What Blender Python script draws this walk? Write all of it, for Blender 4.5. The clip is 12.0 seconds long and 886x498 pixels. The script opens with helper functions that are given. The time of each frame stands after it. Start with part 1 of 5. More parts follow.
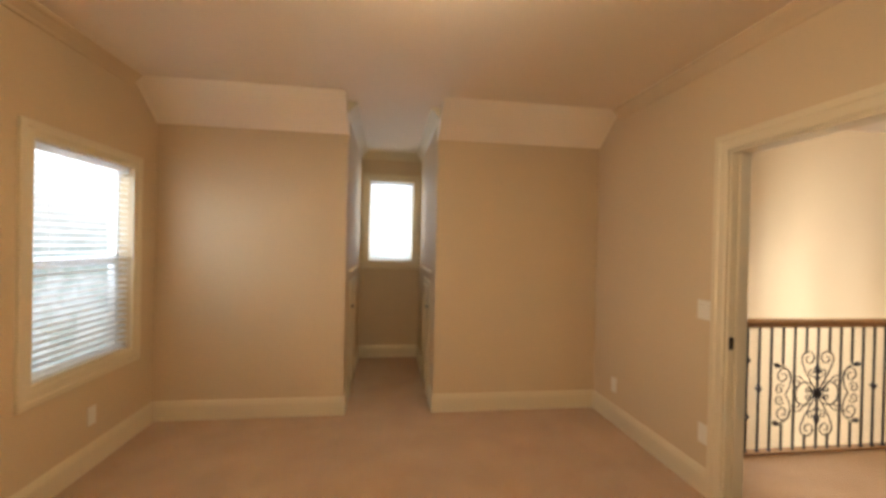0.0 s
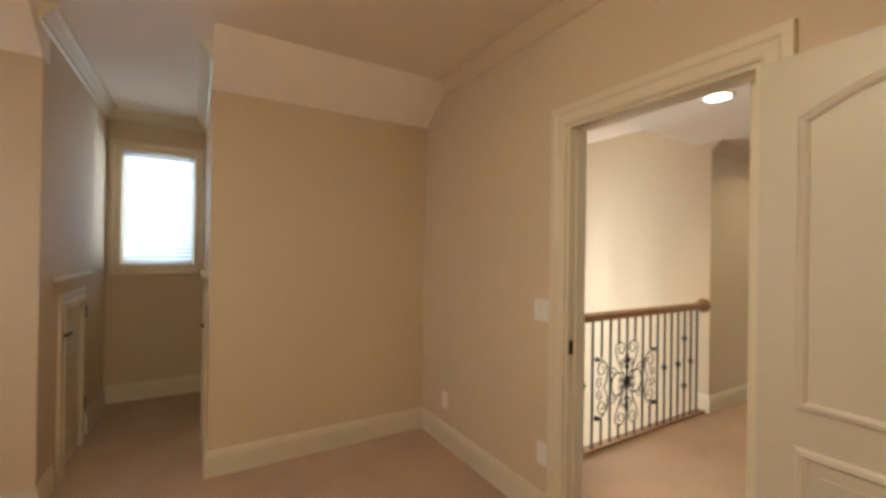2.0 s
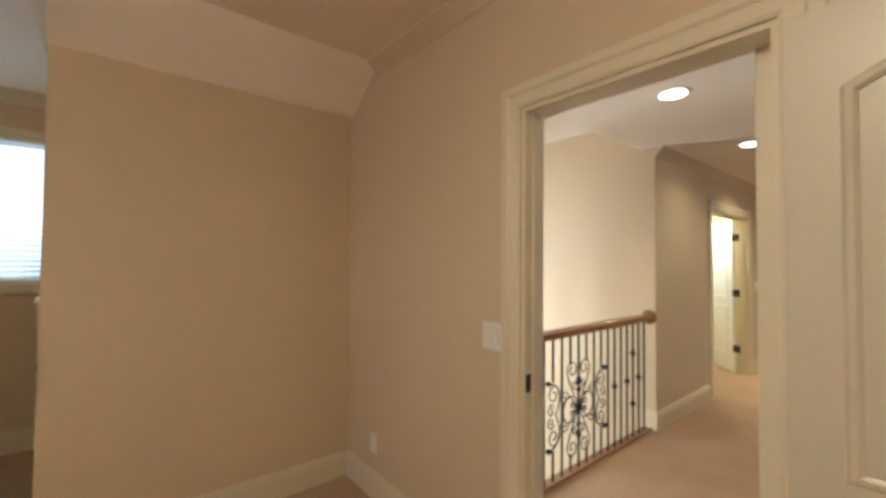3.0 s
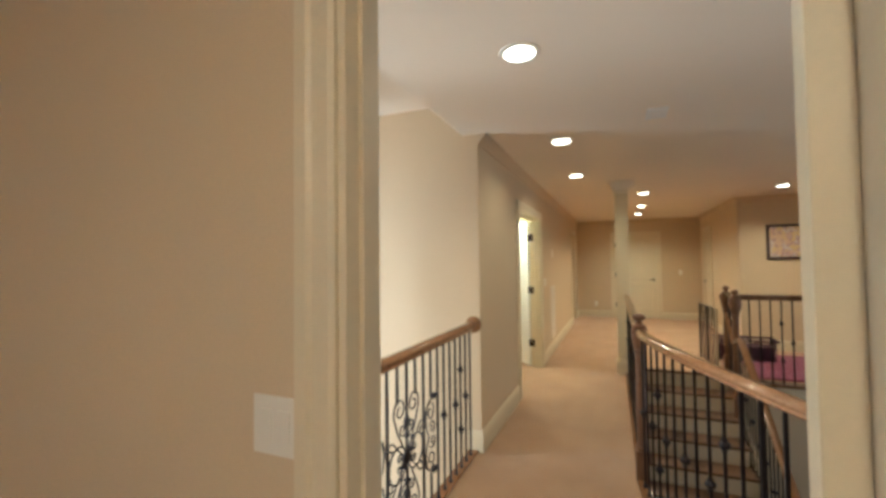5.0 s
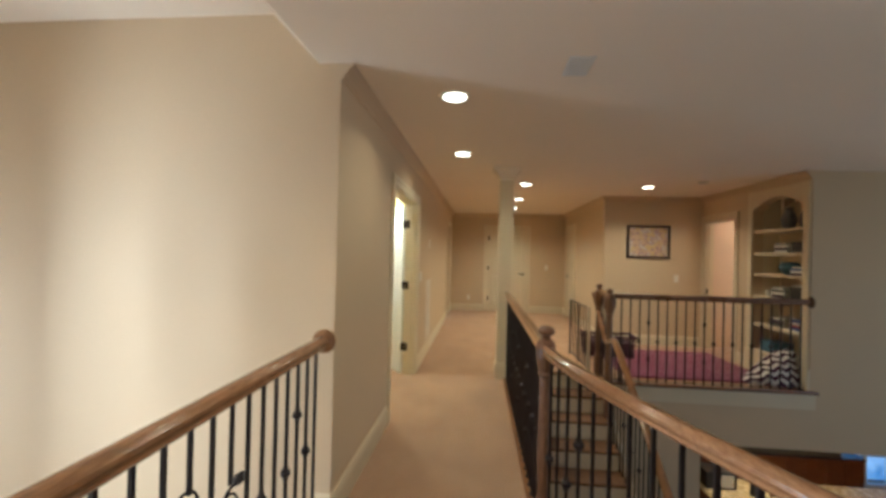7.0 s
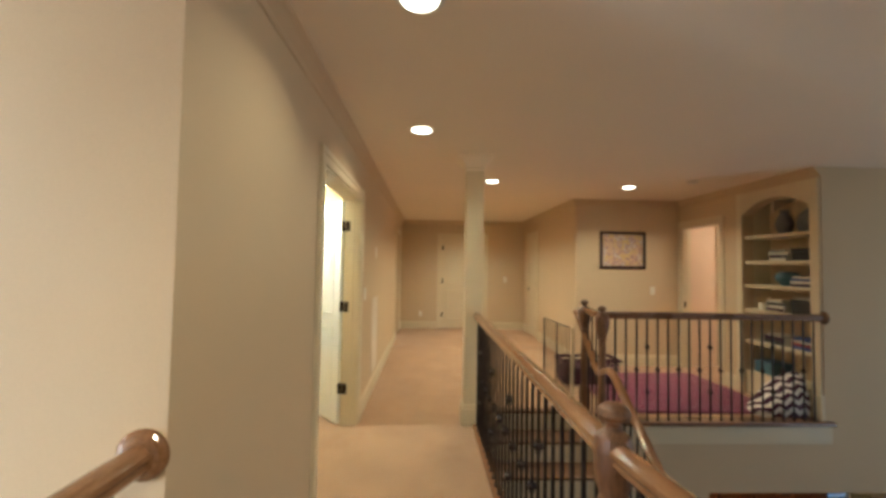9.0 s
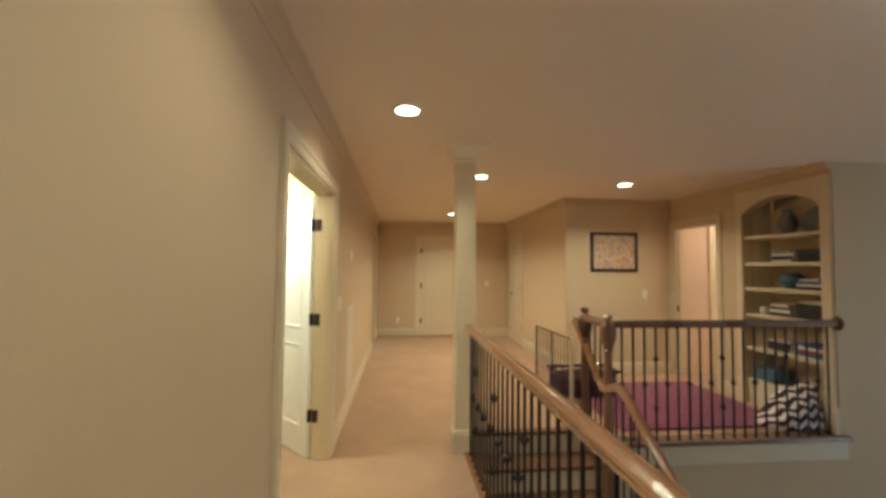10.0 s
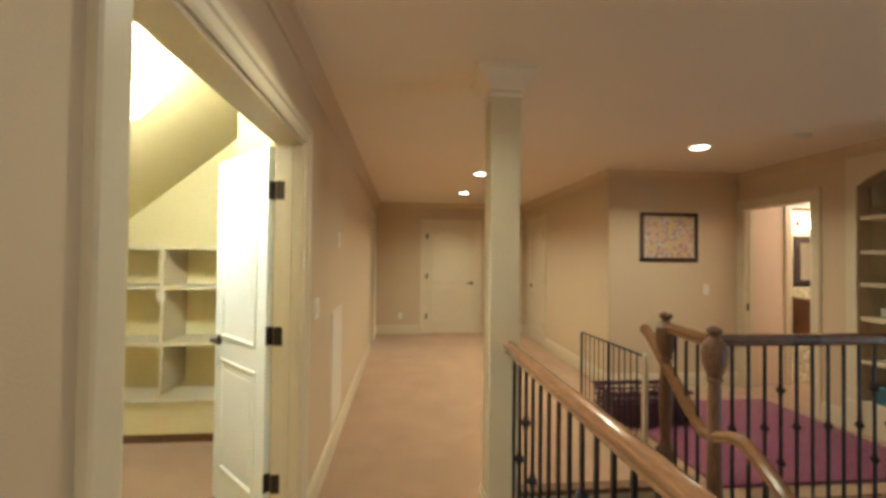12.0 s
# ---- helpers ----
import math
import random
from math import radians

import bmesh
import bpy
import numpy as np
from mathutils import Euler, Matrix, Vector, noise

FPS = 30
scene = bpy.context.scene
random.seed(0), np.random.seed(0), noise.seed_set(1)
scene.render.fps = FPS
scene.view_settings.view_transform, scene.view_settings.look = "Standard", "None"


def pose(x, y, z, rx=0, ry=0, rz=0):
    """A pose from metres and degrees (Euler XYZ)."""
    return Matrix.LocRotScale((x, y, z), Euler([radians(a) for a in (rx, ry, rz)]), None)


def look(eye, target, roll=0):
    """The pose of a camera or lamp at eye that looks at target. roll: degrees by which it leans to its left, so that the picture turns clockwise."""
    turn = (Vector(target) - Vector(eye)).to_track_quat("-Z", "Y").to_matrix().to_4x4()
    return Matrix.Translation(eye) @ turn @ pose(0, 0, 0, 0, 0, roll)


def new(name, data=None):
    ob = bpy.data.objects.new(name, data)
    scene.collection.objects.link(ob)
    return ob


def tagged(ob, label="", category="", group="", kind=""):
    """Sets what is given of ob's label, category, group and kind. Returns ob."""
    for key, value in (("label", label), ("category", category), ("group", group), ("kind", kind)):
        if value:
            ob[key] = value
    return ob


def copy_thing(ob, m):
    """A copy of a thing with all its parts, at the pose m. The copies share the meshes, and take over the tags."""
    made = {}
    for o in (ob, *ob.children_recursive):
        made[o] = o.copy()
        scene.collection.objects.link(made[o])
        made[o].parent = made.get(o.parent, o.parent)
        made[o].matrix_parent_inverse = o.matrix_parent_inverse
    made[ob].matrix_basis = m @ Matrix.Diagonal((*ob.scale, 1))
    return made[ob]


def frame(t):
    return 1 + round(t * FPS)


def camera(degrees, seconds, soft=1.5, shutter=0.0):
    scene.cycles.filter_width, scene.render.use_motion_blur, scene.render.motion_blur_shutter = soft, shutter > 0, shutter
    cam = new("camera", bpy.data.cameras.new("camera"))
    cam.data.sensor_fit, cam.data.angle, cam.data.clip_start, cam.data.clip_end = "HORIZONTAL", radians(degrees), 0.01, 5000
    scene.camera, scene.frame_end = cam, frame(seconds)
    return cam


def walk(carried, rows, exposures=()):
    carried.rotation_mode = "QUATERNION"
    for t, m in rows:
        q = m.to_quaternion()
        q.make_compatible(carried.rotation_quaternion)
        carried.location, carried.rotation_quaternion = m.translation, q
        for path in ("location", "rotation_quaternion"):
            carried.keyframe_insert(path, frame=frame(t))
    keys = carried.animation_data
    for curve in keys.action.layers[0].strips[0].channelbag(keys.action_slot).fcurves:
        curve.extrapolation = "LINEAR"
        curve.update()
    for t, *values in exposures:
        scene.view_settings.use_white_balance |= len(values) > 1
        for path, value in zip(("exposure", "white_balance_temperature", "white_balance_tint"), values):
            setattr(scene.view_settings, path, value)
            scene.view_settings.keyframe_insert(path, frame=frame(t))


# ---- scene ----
# ---- the camera and its walk ----
cam = camera(94.3, 12.0, soft=3.5)
PATH = [
    (0, (0.914, 0.701, 1.472), (1.185, 2.682, 1.456), 1.3),
    (0.5, (0.984, 0.87, 1.463), (1.481, 2.807, 1.437), 1.1),
    (1, (1.079, 1.026, 1.449), (1.752, 2.91, 1.428), 0.8),
    (1.5, (1.163, 1.2, 1.433), (2.041, 2.997, 1.416), 0.7),
    (2, (1.276, 1.375, 1.423), (2.303, 3.091, 1.43), 0.8),
    (2.5, (1.388, 1.538, 1.411), (2.533, 3.178, 1.455), 0.8),
    (3, (1.555, 1.746, 1.44), (2.831, 3.285, 1.492), 0.5),
    (5, (2.207, 2.325, 1.444), (4.048, 3.106, 1.506), -0.7),
    (5.5, (2.392, 2.378, 1.437), (4.299, 2.977, 1.483), -0.3),
    (6, (2.61, 2.431, 1.444), (4.569, 2.831, 1.475), 0.3),
    (6.5, (2.832, 2.492, 1.443), (4.812, 2.769, 1.464), 1.0),
    (7, (3.113, 2.537, 1.445), (5.104, 2.726, 1.459), 1.4),
    (9, (4.185, 2.677, 1.428), (6.182, 2.61, 1.505), 1.0),
    (9.5, (4.438, 2.732, 1.453), (6.43, 2.578, 1.536), 1.0),
    (10, (4.664, 2.765, 1.443), (6.653, 2.571, 1.535), 0.6),
    (10.5, (4.97, 2.768, 1.447), (6.96, 2.583, 1.528), 0.3),
    (11, (5.205, 2.789, 1.455), (7.196, 2.611, 1.522), 0.2),
    (11.5, (5.491, 2.798, 1.447), (7.481, 2.606, 1.505), 0.5),
    (12, (5.786, 2.793, 1.445), (7.777, 2.605, 1.479), 0.7),
]
EXPOSURES = [
    (0, 0.04, 6600, 8), (1, -0.01, 5850, 5), (1.5, -0.02, 5750, 5), (2.5, -0.06, 5550, 3), (5, -0.06, 5250, 1), (6, -0.06, 5350, 1), (7, -0.27, 5200, 3), (9, -0.03, 5450, 2), (12, -0.06, 5200, -1),
]
walk(cam, [(t, look(eye, target, roll)) for t, eye, target, roll in PATH], EXPOSURES)

# ---- plan, in metres: x along the hall, y to the north, z up ----
BX0, BX1, BX2 = -0.937, 2.855, 2.975     # bedroom west face, door wall faces
BY0, BY1 = -1.8, 4.30                    # bedroom south and north faces
NX0, NX1, NY1 = 0.57, 1.345, 6.10        # dormer niche
BCEIL, KNEE, SLOPE_Y = 2.66, 2.405, 3.965
HCEIL, HY = 2.43, 3.30                   # hall ceiling and north wall face
FX1, FY1, FCEIL = 5.215, 6.45, 2.70       # foyer void east face, north face, ceiling
DOWN = -3.35                             # lower floor
LX, LY0 = 7.95, -1.04                    # loft edge wall, loft south wall face
PX, PY = 10.175, 0.52                    # picture wall face, its corner
EX = 13.45                               # far end of the hall
RAIL_Y, SIDE_Y, TOP_X = 2.22, 1.09, 8.30 # hall railing, stair side railing, top nosing
RISE, RUN, STEPS = 3.35 / 18, 0.27, 18

# ---- world, sun, lamps ----
SUN_ELEVATION, SUN_ROTATION = radians(47), radians(77)
world = bpy.data.worlds.new("world")
scene.world = world
world.use_nodes = True
wn = world.node_tree.nodes
sky = wn.new("ShaderNodeTexSky")
sky.sky_type, sky.sun_disc, sky.sun_elevation, sky.sun_rotation = "NISHITA", False, SUN_ELEVATION, SUN_ROTATION
world.node_tree.links.new(sky.outputs[0], wn["Background"].inputs[0])
wn["Background"].inputs[1].default_value = 0.15

sun = new("sun", bpy.data.lights.new("sun", "SUN"))
sun.data.energy, sun.data.angle, sun.data.color = 2.5, radians(0.5), (1, 0.95, 0.87)
sun.matrix_world = look((18, 4, 20), (0, 0, 0))


def area_lamp(name, eye, target, w, h, watts, color):
    ob = new(name, bpy.data.lights.new(name, "AREA"))
    ob.data.shape, ob.data.size, ob.data.size_y, ob.data.energy, ob.data.color = "RECTANGLE", w, h, watts, color
    ob.matrix_world = look(eye, target)
    return ob


def disk_lamp(name, x, y, z, size, watts, color, spread=115):
    ob = new(name, bpy.data.lights.new(name, "AREA"))
    ob.data.shape, ob.data.size, ob.data.energy, ob.data.color, ob.data.spread = "DISK", size, watts, color, radians(spread)
    ob.matrix_world = pose(x, y, z)
    return ob


def point_lamp(name, x, y, z, size, watts, color):
    ob = new(name, bpy.data.lights.new(name, "POINT"))
    ob.data.shadow_soft_size, ob.data.energy, ob.data.color = size, watts, color
    ob.location = (x, y, z)
    return ob


WARM, COOL = (1.0, 0.81, 0.51), (0.78, 0.87, 1.0)
CANS = [(4.12, 2.73), (5.70, 2.73), (7.21, 2.75), (9.0, 1.945), (10.6, 1.9), (12.1, 1.88), (9.16, 0.22)]
CAN_WATTS = [10, 4.8, 8.5, 17, 21, 22, 18]
for (cx, cy), watts in zip(CANS, CAN_WATTS):
    disk_lamp("can_lamp", cx, cy, HCEIL - 0.012, 0.11, watts, WARM, 138)
point_lamp("bedroom_lamp", 1.0, 1.9, 2.46, 0.10, 38, (1.0, 0.77, 0.50))
disk_lamp("bedroom_lamp", 1.0, 1.9, 2.50, 0.26, 22, (1.0, 0.77, 0.50), 170)
point_lamp("closet_lamp", 7.83, 4.05, 2.26, 0.05, 118, (1.0, 0.925, 0.72))
point_lamp("bath_lamp", 11.8, -4.3, 2.1, 0.08, 80, (1, 0.85, 0.62))
# added fill without a fixture, brightens the passage behind the loft doorway
point_lamp("side_passage_fill", 9.5, -2.6, 2.2, 0.08, 45, (1, 0.80, 0.58))
point_lamp("kitchen_lamp", 10.2, -2.2, -0.9, 0.1, 95, (1, 0.76, 0.42))
area_lamp("west_window_light", (BX0 - 0.20, 3.56, 1.60), (1, 3.3, 1.2), 0.80, 0.70, 15, COOL)
area_lamp("dormer_window_light", (0.965, NY1 + 0.16, 1.77), (0.965, 4, 1.5), 0.55, 1.0, 13, COOL)
area_lamp("foyer_window_light", (4.05, FY1 - 0.02, 0.25), (4.3, 3.0, -0.3), 1.7, 2.1, 72, (1.0, 0.96, 0.91))
# added narrow lamp outside; the window piers break it into bands
area_lamp("foyer_band_light", (3.25, FY1 + 1.7, 1.4), (5.19, 4.5, 0.4), 0.28, 1.8, 440, (1.0, 0.965, 0.91))
# added fill aimed up at the ceiling, for daylight bounced off the lower floor
area_lamp("great_room_bounce_fill", (4.7, -4.9, -0.3), (4.4, 0.4, 3.4), 2.6, 3.0, 40, (0.95, 0.94, 0.97)).data.spread = radians(125)


# ---- materials ----
def nodes_of(name):
    m = bpy.data.materials.new(name)
    m.use_nodes = True
    return m, m.node_tree.nodes, m.node_tree.links


def mix_color(n, l, fac, a, b):
    mx = n.new("ShaderNodeMix")
    mx.data_type = "RGBA"
    for k, v in ((6, a), (7, b)):
        if isinstance(v, tuple):
            mx.inputs[k].default_value = (*v, 1)
        else:
            l.new(v, mx.inputs[k])
    if isinstance(fac, float):
        mx.inputs[0].default_value = fac
    else:
        l.new(fac, mx.inputs[0])
    return mx.outputs[2]


def noise_of(n, l, scale, detail=3, stretch=(1, 1, 1), low=0.35, high=0.65, rough=0.55):
    geo, mp, nz, ramp = n.new("ShaderNodeNewGeometry"), n.new("ShaderNodeMapping"), n.new("ShaderNodeTexNoise"), n.new("ShaderNodeMapRange")
    mp.inputs["Scale"].default_value = stretch
    nz.inputs["Scale"].default_value, nz.inputs["Detail"].default_value, nz.inputs["Roughness"].default_value = scale, detail, rough
    ramp.inputs[1].default_value, ramp.inputs[2].default_value = low, high
    l.new(geo.outputs["Position"], mp.inputs[0])
    l.new(mp.outputs[0], nz.inputs["Vector"])
    l.new(nz.outputs["Fac"], ramp.inputs[0])
    return ramp.outputs[0]


def surface(name, base, rough=0.6, metal=0.0, vary=0.08, big=1.5, fine=120, bump=0.02, stretch=(1, 1, 1), coat=0.0, dark=None, sheen=0.0, spec=0.5):
    m, n, l = nodes_of(name)
    p = n["Principled BSDF"]
    lo = tuple(max(c * (1 - 2 * vary), 0) for c in base) if dark is None else dark
    hi = tuple(min(c * (1 + vary), 1) for c in base)
    large = noise_of(n, l, big, 3)
    small = noise_of(n, l, fine, 4, stretch)
    c1 = mix_color(n, l, large, tuple(c * (1 - vary) for c in base), hi)
    half = n.new("ShaderNodeMath")
    half.operation = "MULTIPLY"
    half.inputs[1].default_value = 0.5 if dark is None else 0.85
    l.new(small, half.inputs[0])
    l.new(mix_color(n, l, half.outputs[0], c1, lo), p.inputs["Base Color"])
    p.inputs["Metallic"].default_value, p.inputs["Coat Weight"].default_value = metal, coat
    p.inputs["Specular IOR Level"].default_value = spec
    p.inputs["Sheen Weight"].default_value = sheen
    rr = n.new("ShaderNodeMapRange")
    rr.inputs[3].default_value, rr.inputs[4].default_value = max(rough - 0.06, 0.03), min(rough + 0.06, 1)
    l.new(large, rr.inputs[0])
    l.new(rr.outputs[0], p.inputs["Roughness"])
    if bump:
        b = n.new("ShaderNodeBump")
        b.inputs["Strength"].default_value, b.inputs["Distance"].default_value = 0.6, bump
        l.new(small, b.inputs["Height"])
        l.new(b.outputs[0], p.inputs["Normal"])
    return m


def glow(name, color, strength):
    m, n, l = nodes_of(name)
    p = n["Principled BSDF"]
    p.inputs["Base Color"].default_value = (0.9, 0.88, 0.82, 1)
    p.inputs["Emission Color"].default_value, p.inputs["Emission Strength"].default_value = (*color, 1), strength
    return m


def glass_pane():
    m, n, l = nodes_of("window_glass")
    out = n["Material Output"]
    tr, gl, mx = n.new("ShaderNodeBsdfTransparent"), n.new("ShaderNodeBsdfGlossy"), n.new("ShaderNodeMixShader")
    gl.inputs["Roughness"].default_value = 0.02
    mx.inputs[0].default_value = 0.05
    l.new(tr.outputs[0], mx.inputs[1])
    l.new(gl.outputs[0], mx.inputs[2])
    l.new(mx.outputs[0], out.inputs["Surface"])
    return m


def chevron_cloth():
    m, n, l = nodes_of("chevron_cloth")
    p = n["Principled BSDF"]
    tc, sep = n.new("ShaderNodeTexCoord"), n.new("ShaderNodeSeparateXYZ")
    l.new(tc.outputs["Generated"], sep.inputs[0])

    def calc(op, a, b):
        k = n.new("ShaderNodeMath")
        k.operation = op
        for i, v in enumerate((a, b)):
            if isinstance(v, (int, float)):
                k.inputs[i].default_value = v
            else:
                l.new(v, k.inputs[i])
        return k.outputs[0]
    zig = calc("PINGPONG", calc("MULTIPLY", sep.outputs[1], 4.2), 0.5)
    row = calc("ADD", calc("MULTIPLY", calc("ADD", sep.outputs[2], calc("MULTIPLY", sep.outputs[0], 0.7)), 4.2), zig)
    stripe = calc("GREATER_THAN", calc("FRACT", row, 0.0), 0.5)
    l.new(mix_color(n, l, stripe, (0.78, 0.74, 0.70), (0.065, 0.016, 0.045)), p.inputs["Base Color"])
    p.inputs["Roughness"].default_value = 0.9
    return m


def map_print():
    m, n, l = nodes_of("map_print")
    p = n["Principled BSDF"]
    a, b, c = noise_of(n, l, 9, 3, low=0.45, high=0.55), noise_of(n, l, 26, 2, low=0.5, high=0.58), noise_of(n, l, 14, 2, low=0.55, high=0.62)
    c1 = mix_color(n, l, a, (0.62, 0.43, 0.28), (0.58, 0.50, 0.43))
    c2 = mix_color(n, l, b, c1, (0.40, 0.26, 0.26))
    l.new(mix_color(n, l, c, c2, (0.62, 0.45, 0.22)), p.inputs["Base Color"])
    p.inputs["Roughness"].default_value = 0.25
    return m


def blinds_plastic():
    m, n, l = nodes_of("blind_slat")
    p = n["Principled BSDF"]
    p.inputs["Base Color"].default_value, p.inputs["Roughness"].default_value = (0.92, 0.92, 0.91, 1), 0.45
    out, tl, mx = n["Material Output"], n.new("ShaderNodeBsdfTranslucent"), n.new("ShaderNodeMixShader")
    tl.inputs[0].default_value, mx.inputs[0].default_value = (0.93, 0.95, 0.97, 1), 0.35
    l.new(p.outputs[0], mx.inputs[1])
    l.new(tl.outputs[0], mx.inputs[2])
    l.new(mx.outputs[0], out.inputs["Surface"])
    return m


WALL = surface("wall_paint", (0.62, 0.485, 0.318), 0.72, vary=0.03, big=0.8, fine=160, bump=0.0004, spec=0.3)
CEIL = surface("ceiling_paint", (0.87, 0.765, 0.625), 0.85, vary=0.02, big=0.7, fine=200, bump=0.0004, spec=0.2)
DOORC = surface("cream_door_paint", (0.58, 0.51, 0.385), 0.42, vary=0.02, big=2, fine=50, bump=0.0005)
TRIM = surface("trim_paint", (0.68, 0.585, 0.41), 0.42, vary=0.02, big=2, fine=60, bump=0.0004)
# whiter than the other doors: closet lamplight put into the colour
DOOR_LIT = surface("lit_door_paint", (0.86, 0.86, 0.81), 0.38, vary=0.02, big=2, fine=50, bump=0.0005)
CARPET = surface("carpet", (0.50, 0.31, 0.175), 1.0, vary=0.10, big=2.6, fine=420, bump=0.006, sheen=0.25, spec=0.1)
RUG = surface("magenta_rug", (0.235, 0.036, 0.092), 1.0, vary=0.10, big=5, fine=300, bump=0.008, sheen=0.3, spec=0.1)
WOOD_X = surface("stained_oak_along_x", (0.29, 0.148, 0.068), 0.20, vary=0.12, big=3, fine=14, bump=0.0005, stretch=(1.2, 9, 9), coat=0.45, dark=(0.20, 0.094, 0.04))
WOOD_Y = surface("stained_oak_along_y", (0.20, 0.098, 0.048), 0.30, vary=0.12, big=3, fine=14, bump=0.0005, stretch=(9, 1.2, 9), coat=0.5, dark=(0.095, 0.042, 0.02))
WOOD_Z = surface("stained_oak_upright", (0.20, 0.098, 0.048), 0.42, vary=0.12, big=3, fine=14, bump=0.0005, stretch=(9, 9, 1.2), coat=0.2, dark=(0.095, 0.042, 0.02))
TREAD = surface("stair_tread_wood", (0.20, 0.10, 0.045), 0.4, vary=0.12, big=3, fine=12, bump=0.0005, stretch=(8, 1.2, 8), coat=0.2, dark=(0.09, 0.04, 0.018))
IRON = surface("wrought_iron", (0.028, 0.022, 0.024), 0.45, metal=0.6, vary=0.2, big=8, fine=150, bump=0.0006)
BRONZE = surface("oil_rubbed_bronze", (0.05, 0.036, 0.028), 0.38, metal=0.8, vary=0.2, big=10, fine=120, bump=0.0003)
PLATE = surface("switch_plastic", (0.74, 0.70, 0.62), 0.35, vary=0.01, big=4, fine=30, bump=0)
GRILLE = surface("grille_enamel", (0.64, 0.54, 0.42), 0.5, vary=0.02, big=4, fine=30, bump=0)
VINYL = surface("window_vinyl", (0.82, 0.82, 0.80), 0.4, vary=0.02, big=4, fine=40, bump=0)
SLAT = blinds_plastic()
GLASS = glass_pane()
LENS = glow("can_lens", (1.0, 0.86, 0.62), 9)
SHADE = glow("frosted_shade", (1.0, 0.87, 0.60), 6)
FRAME = surface("dark_picture_frame", (0.035, 0.014, 0.012), 0.35, vary=0.2, big=9, fine=40, bump=0.0005)
MAP = map_print()
CHEVRON = chevron_cloth()
BASKET = surface("dark_wicker", (0.085, 0.03, 0.05), 0.7, vary=0.3, big=8, fine=90, bump=0.006)
PINK = surface("pink_wall_paint", (0.74, 0.585, 0.45), 0.75, vary=0.03, big=1, fine=160, bump=0.001, spec=0.3)
CLOSETW = surface("closet_paint", (0.72, 0.62, 0.33), 0.7, vary=0.03, big=1, fine=160, bump=0.001, spec=0.3)
CHERRY = surface("cherry_cabinet", (0.19, 0.06, 0.025), 0.35, vary=0.15, big=4, fine=14, bump=0.0005, stretch=(8, 8, 1.2), coat=0.3)
STONE = surface("counter_stone", (0.58, 0.46, 0.28), 0.25, vary=0.15, big=12, fine=60, bump=0.0003)
STEEL = surface("brushed_steel", (0.55, 0.55, 0.57), 0.3, metal=0.9, vary=0.08, big=5, fine=80, bump=0.0003)
BLACK = surface("black_plastic", (0.02, 0.02, 0.022), 0.4, vary=0.2, big=6, fine=60, bump=0.0003)
PAPER = surface("book_pages", (0.70, 0.66, 0.56), 0.8, vary=0.06, big=20, fine=200, bump=0.0006)
TEAL = surface("teal_ceramic", (0.07, 0.15, 0.20), 0.35, vary=0.15, big=12, fine=60, bump=0.0008)
BLUE = surface("blue_cloth", (0.06, 0.10, 0.28), 0.7, vary=0.2, big=10, fine=90, bump=0.0008)
RED = surface("red_cloth", (0.30, 0.045, 0.05), 0.7, vary=0.2, big=10, fine=90, bump=0.0008)
GREY = surface("grey_ceramic", (0.20, 0.21, 0.22), 0.5, vary=0.2, big=12, fine=60, bump=0.0008)
PURPLE = surface("purple_cloth", (0.05, 0.016, 0.046), 0.75, vary=0.2, big=10, fine=90, bump=0.0008)
GRANITE = surface("dark_granite", (0.05, 0.042, 0.058), 0.14, vary=0.25, big=14, fine=90, bump=0.0002, dark=(0.02, 0.018, 0.024))
TILE = surface("lower_floor_wood", (0.22, 0.12, 0.06), 0.4, vary=0.15, big=2, fine=10, bump=0.0004, stretch=(1, 8, 8))
SHINGLE = surface("roof_outside", (0.18, 0.17, 0.16), 0.9, vary=0.15, big=3, fine=40, bump=0.004)
MIRROR = surface("mirror_silver", (0.9, 0.9, 0.9), 0.03, metal=1.0, vary=0.0, big=1, fine=2, bump=0)


def outdoors(name, low, high, strength, trees=None):
    """A far backdrop: pale sky over blurred foliage."""
    m, n, l = nodes_of(name)
    em, out = n.new("ShaderNodeEmission"), n["Material Output"]
    leafy = mix_color(n, l, noise_of(n, l, 1.1, 4, low=0.42, high=0.6), low, high)
    if trees is None:
        l.new(leafy, em.inputs[0])
    else:
        geo, sep, ramp = n.new("ShaderNodeNewGeometry"), n.new("ShaderNodeSeparateXYZ"), n.new("ShaderNodeMapRange")
        ramp.inputs[1].default_value, ramp.inputs[2].default_value = trees, trees + 1.6
        l.new(geo.outputs["Position"], sep.inputs[0])
        l.new(sep.outputs[2], ramp.inputs[0])
        l.new(mix_color(n, l, ramp.outputs[0], leafy, (0.97, 0.99, 1.0)), em.inputs[0])
    em.inputs[1].default_value = strength
    l.new(em.outputs[0], out.inputs["Surface"])
    return m


BRIGHT = outdoors("bright_outdoors", (0.52, 0.65, 0.65), (0.84, 0.94, 0.98), 1.0, 0.8)
GARDEN = outdoors("garden_outdoors", (0.10, 0.28, 0.62), (0.45, 0.68, 1.0), 1.1)
LAWN = surface("lawn", (0.06, 0.10, 0.035), 0.95, vary=0.25, big=0.4, fine=20, bump=0.03)


